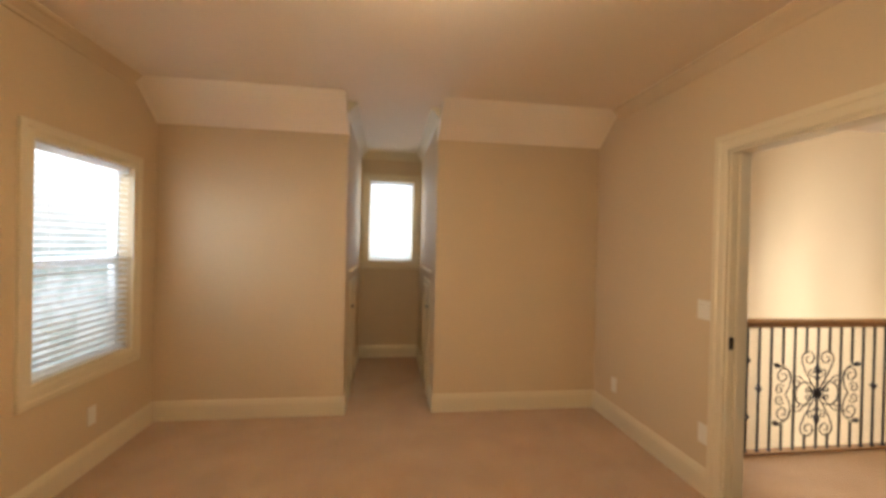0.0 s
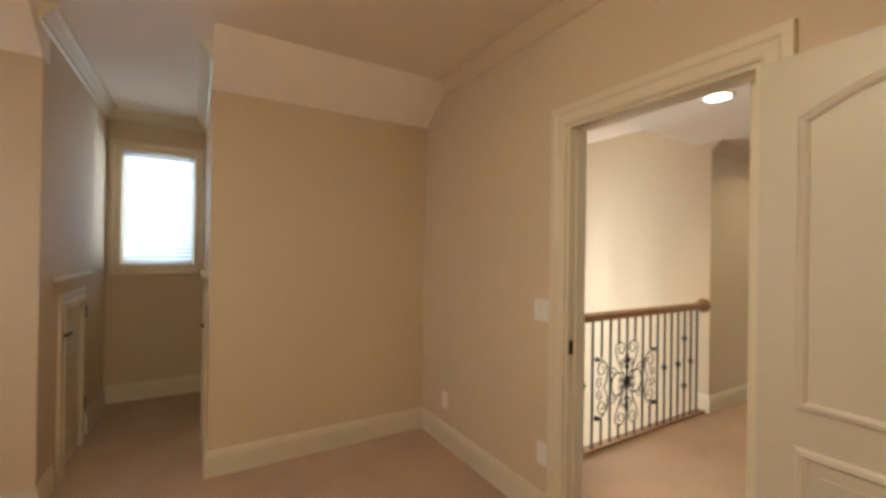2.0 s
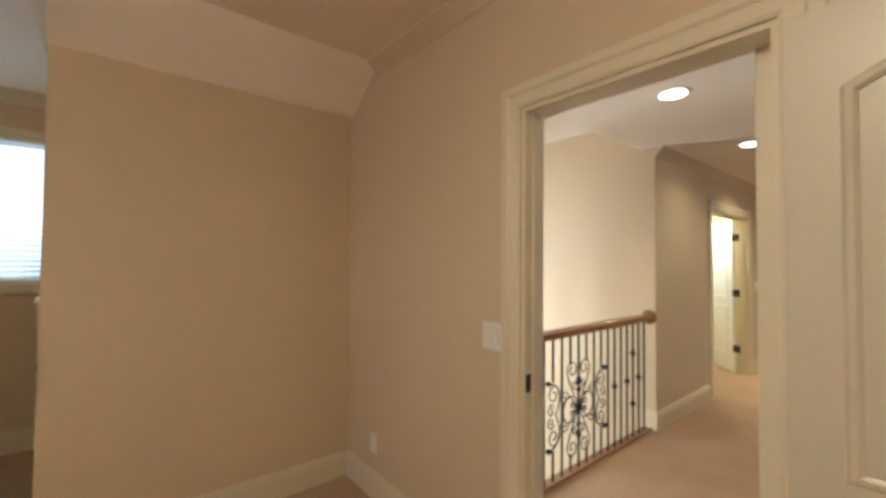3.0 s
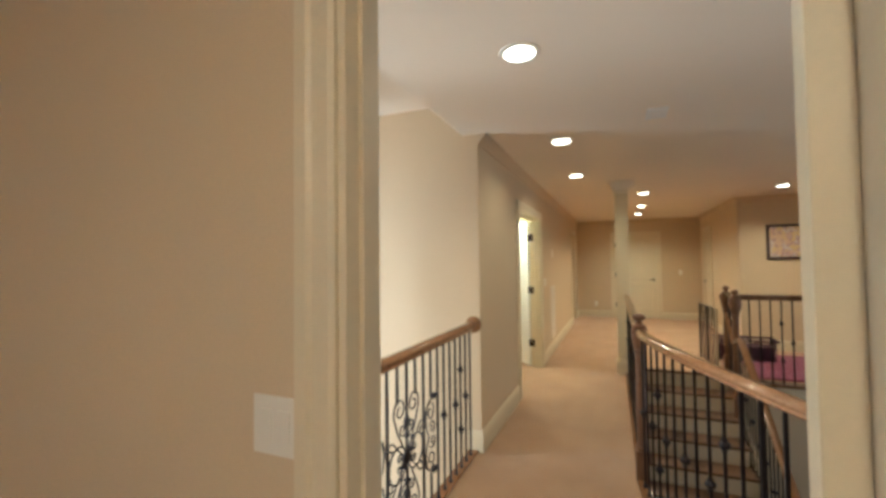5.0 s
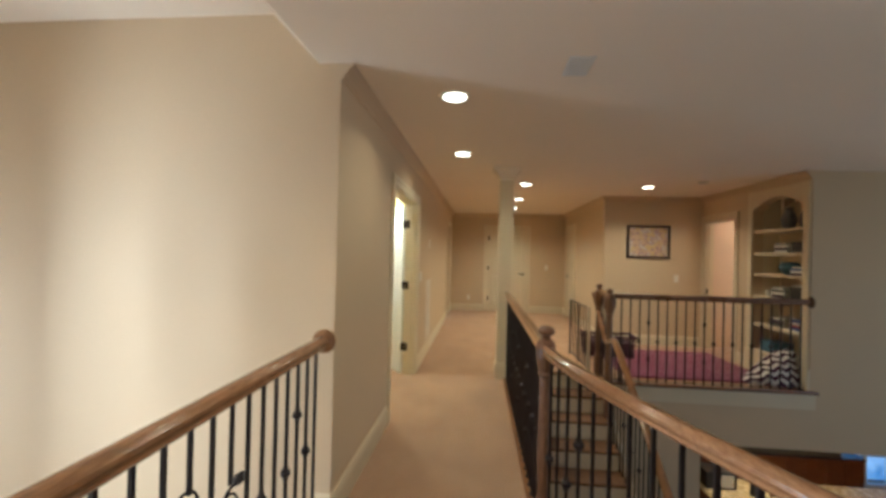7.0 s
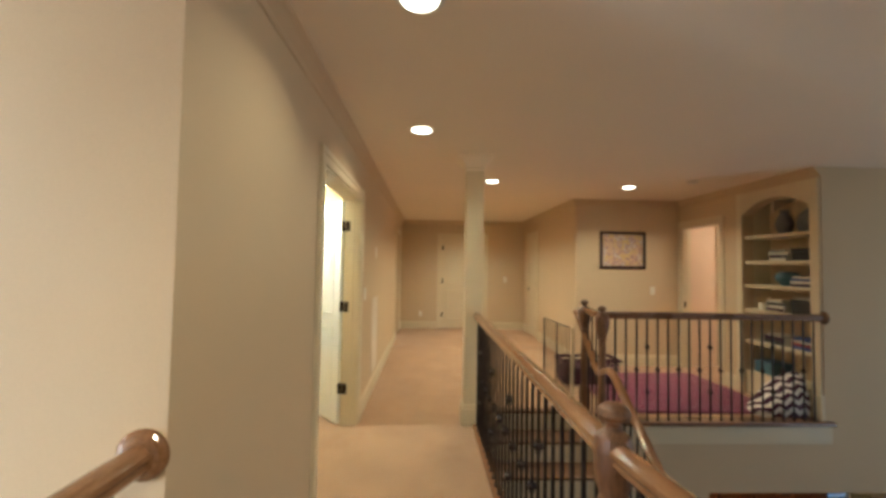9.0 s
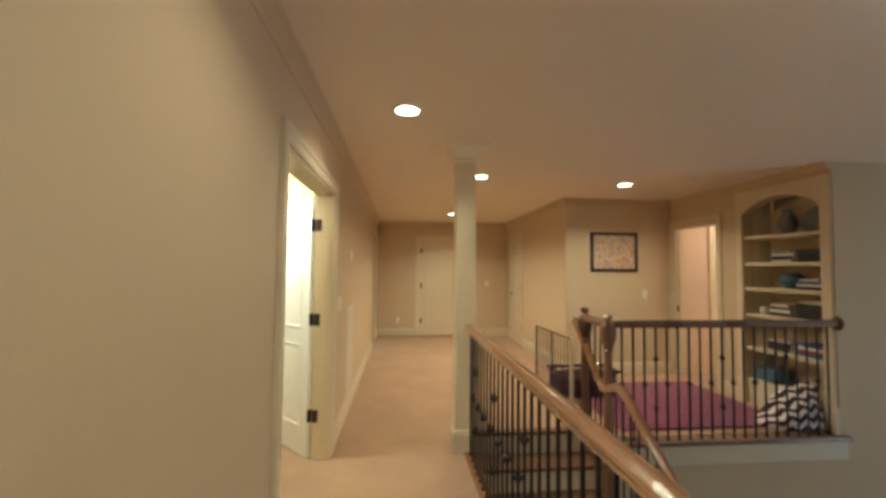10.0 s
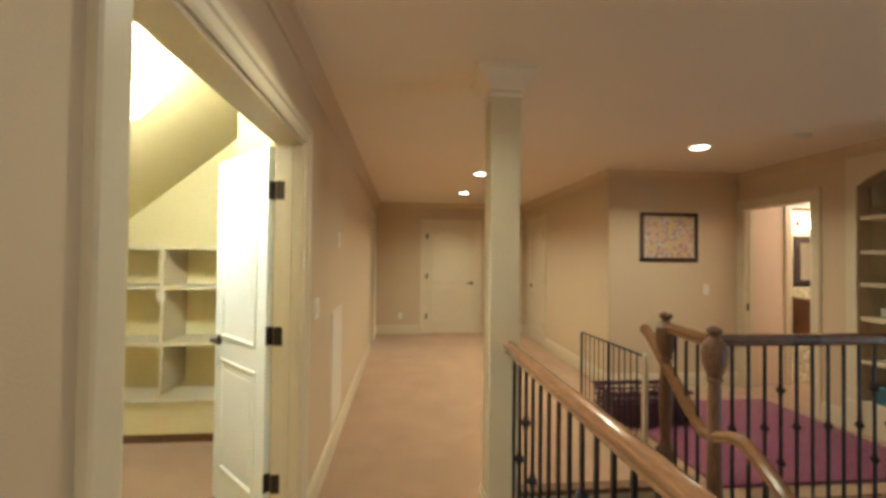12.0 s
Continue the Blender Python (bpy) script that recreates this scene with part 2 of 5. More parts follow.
# ---- building helpers ----
def link(name, bm, mat, parent=None, label="", smooth=False):
    bmesh.ops.recalc_face_normals(bm, faces=bm.faces[:])
    me = bpy.data.meshes.new(name)
    bm.to_mesh(me)
    bm.free()
    for m in (mat if isinstance(mat, (list, tuple)) else [mat]):
        me.materials.append(m)
    if smooth:
        for f in me.polygons:
            f.use_smooth = True
        me.set_sharp_from_angle(angle=radians(32))
    ob = new(name, me)
    if parent is not None:
        ob.parent = parent
    if label:
        ob["label"] = label
    return ob


def part(name, bm, mat, parent, label="", smooth=False):
    return link(name, bm, mat, parent, label, smooth)


def shared(name, me, parent, m, label=""):
    ob = new(name, me)
    ob.parent = parent
    ob.matrix_basis = m
    if label:
        ob["label"] = label
    return ob


def setting(name, bm, mat, label, category, smooth=False):
    return tagged(link(name, bm, mat, None, "", smooth), label, category, "", "structure")


def thing(name, label, category, group="", at=(0, 0, 0), kind=""):
    ob = new(name)
    ob.location = at
    ob.empty_display_size = 0.1
    return tagged(ob, label, category, group, kind)


def box(bm, x0, y0, z0, x1, y1, z1, bevel=0.0, m=None):
    r = bmesh.ops.create_cube(bm, size=1.0, matrix=Matrix.LocRotScale(((x0 + x1) / 2, (y0 + y1) / 2, (z0 + z1) / 2), None, (x1 - x0, y1 - y0, z1 - z0)))
    vs = r["verts"]
    if bevel:
        es = list({e for v in vs for e in v.link_edges})
        g = bmesh.ops.bevel(bm, geom=es, offset=bevel, segments=2, affect="EDGES", profile=0.6)
        vs = list({v for f in g["faces"] for v in f.verts} | {v for v in vs if v.is_valid})
    if m is not None:
        bmesh.ops.transform(bm, matrix=m, verts=vs)
    return bm


def boxed(*a, **k):
    return box(bmesh.new(), *a, **k)


def prism(bm, poly, axis, a, b):
    """A polygon of two coordinates (the other two axes in order) drawn out along axis from a to b."""
    def at(p, h):
        q = list(p)
        q.insert("xyz".index(axis), h)
        return q
    lo, hi = [bm.verts.new(at(p, a)) for p in poly], [bm.verts.new(at(p, b)) for p in poly]
    bm.faces.new(lo[::-1])
    bm.faces.new(hi)
    for i in range(len(poly)):
        j = (i + 1) % len(poly)
        bm.faces.new((lo[i], lo[j], hi[j], hi[i]))
    return bm


def lathe(bm, profile, x, y, z, seg=20, m=None):
    rings, made = [], []
    for r, h in profile:
        ring = [bm.verts.new((x + r * math.cos(2 * math.pi * k / seg), y + r * math.sin(2 * math.pi * k / seg), z + h)) for k in range(seg)]
        rings.append(ring)
        made += ring
    for a, b in zip(rings, rings[1:]):
        for k in range(seg):
            j = (k + 1) % seg
            bm.faces.new((a[k], a[j], b[j], b[k]))
    bm.faces.new(rings[0][::-1])
    bm.faces.new(rings[-1])
    if m is not None:
        bmesh.ops.transform(bm, matrix=m, verts=made)
    return bm


def sweep(bm, path, profile, up=(0, 0, 1), closed=False, caps=True):
    """A profile of (side, up) points drawn along a path with mitred corners; side points to the right of the way."""
    pts, up, rings, n = [Vector(p) for p in path], Vector(up).normalized(), [], len(path)
    for i, p in enumerate(pts):
        a = (p - pts[i - 1]).normalized() if (closed or i > 0) else None
        b = (pts[(i + 1) % n] - p).normalized() if (closed or i < n - 1) else None
        t = ((a or b) + (b or a)).normalized()
        side = t.cross(up).normalized()
        high = side.cross(t).normalized()
        k = 1.0
        if a is not None and b is not None:
            sa = a.cross(up)
            k = 1 / max(side.dot(sa.normalized()), 0.3)
        rings.append([bm.verts.new(p + side * (s * k) + high * h) for s, h in profile])
    m = len(profile)
    for i in range(n if closed else n - 1):
        a, b = rings[i], rings[(i + 1) % n]
        for k in range(m):
            j = (k + 1) % m
            bm.faces.new((a[k], a[j], b[j], b[k]))
    if caps and not closed:
        bm.faces.new(rings[0][::-1])
        bm.faces.new(rings[-1])
    return bm


def tube(bm, path, r, seg=6, normal=(0, 1, 0)):
    prof = [(r * math.cos(2 * math.pi * k / seg), r * math.sin(2 * math.pi * k / seg)) for k in range(seg)]
    return sweep(bm, path, prof, normal)


def wall_mesh(axis, face, back, u0, u1, z0, z1, holes=()):
    """A wall square to axis ('x' or 'y'), from face to back, over u and z, with holes (u0, u1, z0, z1) right through it."""
    us = sorted({u0, u1, *[h[0] for h in holes], *[h[1] for h in holes]})
    zs = sorted({z0, z1, *[h[2] for h in holes], *[h[3] for h in holes]})
    us, zs = [u for u in us if u0 <= u <= u1], [z for z in zs if z0 <= z <= z1]

    def solid(i, j):
        if not (0 <= i < len(us) - 1 and 0 <= j < len(zs) - 1):
            return False
        cu, cz = (us[i] + us[i + 1]) / 2, (zs[j] + zs[j + 1]) / 2
        return not any(h[0] < cu < h[1] and h[2] < cz < h[3] for h in holes)
    bm, made = bmesh.new(), {}

    def v(f, u, z):
        key = (f, u, z)
        if key not in made:
            made[key] = bm.verts.new((f, u, z) if axis == "x" else (u, f, z))
        return made[key]
    for i in range(len(us) - 1):
        for j in range(len(zs) - 1):
            if not solid(i, j):
                continue
            a, b, c, d = us[i], us[i + 1], zs[j], zs[j + 1]
            for f in (face, back):
                bm.faces.new((v(f, a, c), v(f, b, c), v(f, b, d), v(f, a, d)))
            for (di, dj), (p, q) in {(-1, 0): ((a, c), (a, d)), (1, 0): ((b, c), (b, d)), (0, -1): ((a, c), (b, c)), (0, 1): ((a, d), (b, d))}.items():
                if not solid(i + di, j + dj):
                    bm.faces.new((v(face, *p), v(face, *q), v(back, *q), v(back, *p)))
    return bm


CASING = [(0, 0), (0, 0.012), (0.012, 0.017), (0.05, 0.017), (0.06, 0.024), (0.088, 0.024), (0.092, 0.018), (0.092, 0)]
BASE = [(0, 0), (0.016, 0), (0.016, 0.118), (0.012, 0.135), (0.009, 0.150), (0.004, 0.160), (0, 0.160)]
CROWN = [(0, 0), (0.0, -0.095), (0.012, -0.090), (0.020, -0.070), (0.052, -0.034), (0.070, -0.020), (0.078, -0.008), (0.078, 0)]


def baseboard(label, *paths):
    """Skirting along each path, with the room to the right of the way."""
    bm = bmesh.new()
    for p in paths:
        sweep(bm, [(x, y, z) for x, y, z in p], BASE)
    return setting("baseboard", bm, TRIM, label, "baseboard")


def crown(label, mat, size, *paths):
    bm = bmesh.new()
    for p in paths:
        sweep(bm, p, [(a * size, b * size) for a, b in CROWN])
    return setting("crown_trim", bm, mat, label, "crown molding")


def casing(name, label, path, normal, closed=False):
    """Flat moulded trim round an opening; the wall lies to the right of the way, normal points into the room."""
    return setting(name, sweep(bmesh.new(), path, CASING, normal, closed), TRIM, label, "door trim")


# ---- the bedroom: walls, floor, ceiling ----
WY0, WY1, WZ0, WZ1 = 3.13, 3.99, 0.66, 1.985         # west window
DX0, DX1, DZ0, DZ1 = 0.68, 1.25, 1.245, 2.295        # dormer window
OY0, OY1, OZ = 1.994, 2.818, 2.058                    # bedroom doorway
setting("floor_bedroom", boxed(BX0 - 0.14, BY0 - 0.14, -0.30, BX2, NY1 + 0.14, 0.0), CARPET, "tan cut-pile carpet on the bedroom floor", "carpet floor")
setting("wall_west", wall_mesh("x", BX0, BX0 - 0.14, BY0, BY1 + 0.12, 0, BCEIL, [(WY0, WY1, WZ0, WZ1)]), WALL, "beige painted bedroom wall with a window", "wall")
setting("wall_south", wall_mesh("y", BY0, BY0 - 0.14, BX0 - 0.14, BX1, 0, BCEIL), WALL, "beige painted bedroom wall", "wall")
setting("wall_north_1", wall_mesh("y", BY1, BY1 + 0.12, BX0, NX0 - 0.12, 0, KNEE), WALL, "beige painted knee wall beside the dormer", "wall")
setting("wall_north_2", wall_mesh("y", BY1, BY1 + 0.12, NX1 + 0.12, BX1, 0, KNEE), WALL, "beige painted knee wall beside the dormer", "wall")
for k, (a, b) in enumerate(((BX0, NX0), (NX1, BX1))):
    bm = prism(bmesh.new(), [(BY1, KNEE), (SLOPE_Y, BCEIL), (BY1 + 0.12, BCEIL), (BY1 + 0.12, KNEE)], "x", a, b)
    setting("ceiling_slope_%d" % (k + 1), bm, CEIL, "cream sloped ceiling band above the knee wall", "sloped ceiling")
AY0, AY1, AZ = 4.66, 5.29, 1.12                      # attic doors in the niche
for k, (a, b) in enumerate(((NX0 - 0.12, NX0), (NX1, NX1 + 0.12))):
    bm = bmesh.new()
    prism(bm, [(BY1, 0), (AY0, 0), (AY0, AZ), (AY1, AZ), (AY1, 0), (NY1, 0), (NY1, BCEIL), (BY1 + 0.12, BCEIL), (BY1 + 0.12, KNEE), (BY1, KNEE)], "x", a, b)
    setting("wall_niche_%d" % (k + 1), bm, WALL, "beige dormer side wall with a low attic door", "wall")
setting("wall_dormer", wall_mesh("y", NY1, NY1 + 0.14, NX0 - 0.12, NX1 + 0.12, 0, BCEIL, [(DX0, DX1, DZ0, DZ1)]), WALL, "beige dormer end wall with a window", "wall")
bm = boxed(BX0 - 0.14, BY0 - 0.14, BCEIL, BX2, BY1 + 0.12, BCEIL + 0.12)
box(bm, NX0 - 0.12, BY1 + 0.12, BCEIL, NX1 + 0.12, NY1 + 0.14, BCEIL + 0.12)
setting("ceiling_bedroom", bm, CEIL, "flat cream bedroom ceiling", "ceiling")
setting("wall_door", wall_mesh("x", BX1, BX2, BY0 - 0.14, FY1, DOWN, 2.78, [(OY0, OY1, 0, OZ)]), WALL, "beige painted wall with the bedroom doorway", "wall")

baseboard("cream painted baseboard round the bedroom",
          [(BX0, BY0, 0), (BX0, BY1, 0), (NX0, BY1, 0), (NX0, AY0 - 0.10, 0)],
          [(NX0, AY1 + 0.10, 0), (NX0, NY1, 0), (NX1, NY1, 0), (NX1, AY1 + 0.10, 0)],
          [(NX1, AY0 - 0.10, 0), (NX1, BY1, 0), (BX1, BY1, 0), (BX1, OY1 + 0.10, 0)],
          [(BX1, OY0 - 0.10, 0), (BX1, BY0, 0), (BX0, BY0, 0)])
crown("beige crown molding along the bedroom walls", WALL, 0.9,
      [(BX0, BY0, BCEIL), (BX0, SLOPE_Y, BCEIL)], [(BX1, SLOPE_Y, BCEIL), (BX1, BY0, BCEIL)])
crown("cream crown molding round the dormer niche", TRIM, 1.0,
      [(NX0, BY1 - 0.08, BCEIL), (NX0, NY1, BCEIL), (NX1, NY1, BCEIL), (NX1, BY1 - 0.08, BCEIL)])
casing("door_trim_bedroom", "cream casing round the bedroom doorway", [(BX1, OY1, 0), (BX1, OY1, OZ), (BX1, OY0, OZ), (BX1, OY0, 0)][::-1], (-1, 0, 0))
casing("door_trim_landing", "cream casing round the bedroom doorway, landing side", [(BX2, OY1, 0), (BX2, OY1, OZ), (BX2, OY0, OZ), (BX2, OY0, 0)], (1, 0, 0))


def jamb(name, axis, face, back, u0, u1, z, wide=0.0):
    """Lining of a doorway with its stop."""
    j, t = thing(name, "cream painted door jamb", "door jamb", kind="structure"), 0.018
    mid, lo, hi = (face + back) / 2, min(face, back), max(face, back)

    def put(part_name, f0, f1, c0, c1, z0, z1):
        part(part_name, boxed(*((f0, c0, z0, f1, c1, z1) if axis == "x" else (c0, f0, z0, c1, f1, z1)), bevel=0.0015), TRIM, j)
    put("side_jamb", lo, hi, u0, u0 + t, 0, z)
    put("side_jamb", lo, hi, u1 - t, u1, 0, z)
    put("head_jamb", lo, hi, u0 + t, u1 - t, z - t, z)
    if wide:
        put("stop", lo + 0.10, hi + 0.022, u0 + t, u0 + t + wide, 0, z - t)
    else:
        put("stop", mid - 0.018, mid + 0.018, u0 + t, u0 + t + 0.011, 0, z - t)
    put("stop", mid - 0.018, mid + 0.018, u1 - t - 0.011, u1 - t, 0, z - t)
    return j


jamb("door_jamb_bedroom", "x", BX1 - 0.001, BX2 + 0.001, OY0, OY1, OZ, 0.056)


# ---- doors ----
def arch_outline(x0, x1, z0, z1, rise, n=12):
    pts = [(x0, z0), (x1, z0), (x1, z1 - rise)]
    for k in range(1, n):
        u = k / n
        pts.append((x1 + (x0 - x1) * u, z1 - rise + rise * math.sin(math.pi * u)))
    return pts + [(x0, z1 - rise)]


PANEL = [(-0.012, -0.002), (-0.012, 0.0045), (-0.003, 0.0095), (0.009, 0.0065), (0.020, -0.002)]


def door(name, label, width, height, m, handle_side=1, hinges=3, low=False, knob=True, flip=1, paint=None, shift=0.0, edge_plates=None):
    """A moulded two-panel door. Local x runs from the hinge edge, y is its thickness, z up."""
    d = thing(name, label, "door", kind="structure")
    d.matrix_basis = m
    th, paint = 0.035, paint or TRIM
    part("leaf", boxed(0, -th / 2, 0.01, width, th / 2, height, 0.002), paint, d)
    st = 0.115 if width > 0.6 else 0.10
    outlines = [arch_outline(st, width - st, 0.22, height * 0.42, 0.0, 2), arch_outline(st, width - st, height * 0.42 + 0.14, height - 0.12, 0.085)]
    if low:
        outlines = [arch_outline(st, width - st, 0.16, height - 0.12, 0.0, 2)]
    for o in outlines:
        for s in (-1, 1):
            y = s * th / 2
            bm = sweep(bmesh.new(), [(x, y, z) for x, z in o], PANEL, (0, s, 0), True)
            cx, cz = sum(p[0] for p in o) / len(o), sum(p[1] for p in o) / len(o)
            w, h = max(p[0] for p in o) - cx, max(p[1] for p in o) - cz
            inner = [(cx + (x - cx) * (w - 0.045) / w, cz + (z - cz) * (h - 0.05) / h) for x, z in o]
            prism(bm, inner, "y", y, y + s * 0.004)
            part("panel", bm, paint, d)
    for k in range(hinges):
        z = (0.32, height / 2 + 0.05, height - 0.22)[k] if hinges == 3 else (0.28, height - 0.17)[k]
        if edge_plates:
            bm = boxed(-0.005, -th / 2, z - 0.046, -0.001, th / 2, z + 0.046, 0.001)
            lathe(bm, [(0.004, -0.056), (0.0075, -0.052), (0.0075, 0.052), (0.004, 0.056)], -0.006, -th / 2 - 0.006, z, 10)
            fx, y0, y1 = edge_plates
            plate_bm = boxed(fx - 0.004, y0, z - 0.046, fx, y1, z + 0.046, 0.001)
            bmesh.ops.transform(plate_bm, matrix=m.inverted(), verts=plate_bm.verts[:])
            part("hinge", plate_bm, BRONZE, d, "dark bronze hinge leaf on the jamb")
        else:
            bm = boxed(shift - 0.030, flip * (th / 2 + 0.001) - 0.003, z - 0.045, shift + 0.030, flip * (th / 2 + 0.001) + 0.003, z + 0.045, 0.001)
            rb, hb = (0.018, 0.042) if low else (0.007, 0.052)
            lathe(bm, [(0.004, -hb - 0.004), (rb, -hb), (rb, hb), (0.004, hb + 0.004)], shift, flip * (th / 2 + 0.008), z, 10)
        part("hinge", bm, BRONZE, d, "dark bronze butt hinge")
    if knob:
        for s in (-1, 1):
            zk = 0.94 if not low else height * 0.82
            turn = Matrix.Translation((width - 0.065, s * th / 2, zk)) @ Matrix.Rotation(radians(-90 * s), 4, "X")
            bm = lathe(bmesh.new(), [(0.031, 0), (0.031, 0.005), (0.026, 0.009), (0.011, 0.012), (0.010, 0.035), (0.014, 0.040)], 0, 0, 0, 18, turn)
            box(bm, width - 0.17, s * (th / 2 + 0.036), zk - 0.009, width - 0.052, s * (th / 2 + 0.050), zk + 0.009, 0.004) if s > 0 else \
                box(bm, width - 0.17, s * (th / 2 + 0.050), zk - 0.009, width - 0.052, s * (th / 2 + 0.036), zk + 0.009, 0.004)
            part("door_handle", bm, BRONZE, d, "dark bronze lever handle")
    return d


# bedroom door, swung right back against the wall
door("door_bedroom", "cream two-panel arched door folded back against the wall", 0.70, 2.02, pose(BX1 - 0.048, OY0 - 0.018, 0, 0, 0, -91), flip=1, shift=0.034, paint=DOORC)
setting("strike_plate", boxed(BX1 + 0.006, OY1 - 0.0215, 0.915, BX1 + 0.034, OY1 - 0.0175, 0.985, 0.001), BRONZE, "dark bronze strike plate on the door jamb", "strike plate")
# attic doors
for k, (x, s) in enumerate(((NX0, 1), (NX1, -1))):
    d = door("door_attic_%d" % (k + 1), "low cream attic access door in the dormer niche", AY1 - AY0 - 0.01, AZ - 0.005,
             pose(x - s * 0.02, AY1 - 0.005, 0, 0, 0, -90), hinges=2, low=True, knob=False, flip=s)
    reach = AY1 - AY0 - 0.06
    bm = lathe(bmesh.new(), [(0.024, 0), (0.024, 0.005), (0.010, 0.009), (0.009, 0.034), (0.012, 0.038)], 0, 0, 0, 14,
               Matrix.Translation((reach, s * 0.0175, 0.87)) @ Matrix.Rotation(radians(-90 * s), 4, "X"))
    box(bm, reach - 0.095, min(s * 0.044, s * 0.058), 0.861, reach + 0.012, max(s * 0.044, s * 0.058), 0.879, 0.004)
    part("door_handle", bm, BRONZE, d, "small dark bronze lever handle")
    pts = [(x, AY0, 0), (x, AY0, AZ), (x, AY1, AZ), (x, AY1, 0)]
    casing("door_trim_attic_%d" % (k + 1), "cream casing round the attic door", pts if s > 0 else pts[::-1], (s, 0, 0))
    bm = boxed(min(x, x + s * 0.04), AY0 - 0.11, AZ + 0.092, max(x, x + s * 0.04), AY1 + 0.11, AZ + 0.112, 0.003)
    setting("door_head_trim_%d" % (k + 1), bm, TRIM, "cream cap molding over the attic door", "door trim")


# ---- windows ----
def window(name, label, axis, face, out, u0, u1, z0, z1, slats, tilt, sash=True, drop=1.0, shut=False):
    """A vinyl window with sashes, glass and a blind. face: the room side of the wall; out: +1 or -1, the way outdoors along axis."""
    w = thing(name, label, "window", kind="structure")

    def b(f0, f1, a0, a1, c0, c1, bev=0.0, bm=None):
        lo, hi = min(f0, f1), max(f0, f1)
        bm = bm or bmesh.new()
        return box(bm, *((lo, a0, c0, hi, a1, c1) if axis == "x" else (a0, lo, c0, a1, hi, c1)), bevel=bev)
    f = [face + out * k for k in (0.0, 0.085, 0.135)]
    t = 0.035
    bm = b(f[1], f[2], u0, u0 + t, z0, z1)
    b(f[1], f[2], u1 - t, u1, z0, z1, bm=bm)
    b(f[1], f[2], u0 + t, u1 - t, z0, z0 + t, bm=bm)
    b(f[1], f[2], u0 + t, u1 - t, z1 - t, z1, bm=bm)
    part("window_frame", bm, VINYL, w)
    mid = (z0 + z1) / 2
    if sash:
        part("meeting_rail", b(f[1] + out * 0.006, f[2] - out * 0.006, u0 + t, u1 - t, mid - 0.028, mid + 0.028, 0.003), VINYL, w)
        spans = ((z0 + t, mid - 0.028), (mid + 0.028, z1 - t))
    else:
        spans = ((z0 + t, z1 - t),)
    for a, c in spans:
        g = part("pane", b(f[1] + out * 0.022, f[1] + out * 0.026, u0 + t, u1 - t, a, c), GLASS, w)
        g.visible_shadow = False
    part("window_sill", b(f[0] - out * 0.004, f[1], u0, u1, z0, z0 + 0.014, 0.002), TRIM, w)
    # blind
    top = z1 - 0.03
    part("headrail", b(f[0] + out * 0.018, f[0] + out * 0.068, u0 + 0.006, u1 - 0.006, z1 - 0.045, z1 - 0.002, 0.002), SLAT, w)
    low = z1 - 0.05 - (z1 - z0 - 0.09) * drop
    pitch = (z1 - 0.05 - low) / slats
    bm = bmesh.new()
    half, n = 0.025, 4
    for k in range(n):
        a0, a1 = -half + 2 * half * k / n, -half + 2 * half * (k + 1) / n
        h0, h1 = 0.004 * (1 - (a0 / half) ** 2), 0.004 * (1 - (a1 / half) ** 2)
        for z in (0, 0.0022):
            q = [(a0, 0, h0 + z), (a0, 1, h0 + z), (a1, 1, h1 + z), (a1, 0, h1 + z)]
            bm.faces.new([bm.verts.new(p) for p in q])
    me = bpy.data.meshes.new("slat")
    bm.to_mesh(me)
    bm.free()
    me.materials.append(SLAT)
    for k in range(slats):
        z = low + pitch * (k + 0.5)
        if axis == "x":
            mm = Matrix.Translation((face + out * 0.043, u0 + 0.01, z)) @ Matrix.Rotation(radians(tilt), 4, "Y") @ Matrix.Diagonal((1, u1 - u0 - 0.02, 1, 1))
        else:
            mm = Matrix.Translation((u0 + 0.01, face + out * 0.043, z)) @ Matrix.Rotation(radians(-tilt), 4, "X") @ Matrix.Rotation(radians(-90), 4, "Z") @ Matrix.Diagonal((1, u1 - u0 - 0.02, 1, 1))
        shared("slat", me, w, mm)
    part("bottom_rail", b(f[0] + out * 0.020, f[0] + out * 0.066, u0 + 0.008, u1 - 0.008, low - 0.022, low - 0.002, 0.003), SLAT, w)
    bm = bmesh.new()
    for u in (u0 + 0.14, u1 - 0.14):
        b(f[0] + out * 0.014, f[0] + out * 0.0155, u - 0.0015, u + 0.0015, low, z1 - 0.04, bm=bm)
    part("ladder_cord", bm, SLAT, w)
    return w


window("window_1", "white double-hung window with white horizontal blinds lowered", "x", BX0, -1, WY0, WY1, WZ0, WZ1, 30, 8)
casing("window_trim_1", "cream casing round the bedroom window", [(BX0, WY0, WZ0), (BX0, WY1, WZ0), (BX0, WY1, WZ1), (BX0, WY0, WZ1)], (1, 0, 0), True)
window("window_2", "white dormer window with closed white blinds", "y", NY1, 1, DX0, DX1, DZ0, DZ1, 25, 24, sash=False)
casing("window_trim_2", "cream casing round the dormer window", [(DX0, NY1, DZ0), (DX0, NY1, DZ1), (DX1, NY1, DZ1), (DX1, NY1, DZ0)][::-1], (0, -1, 0), True)


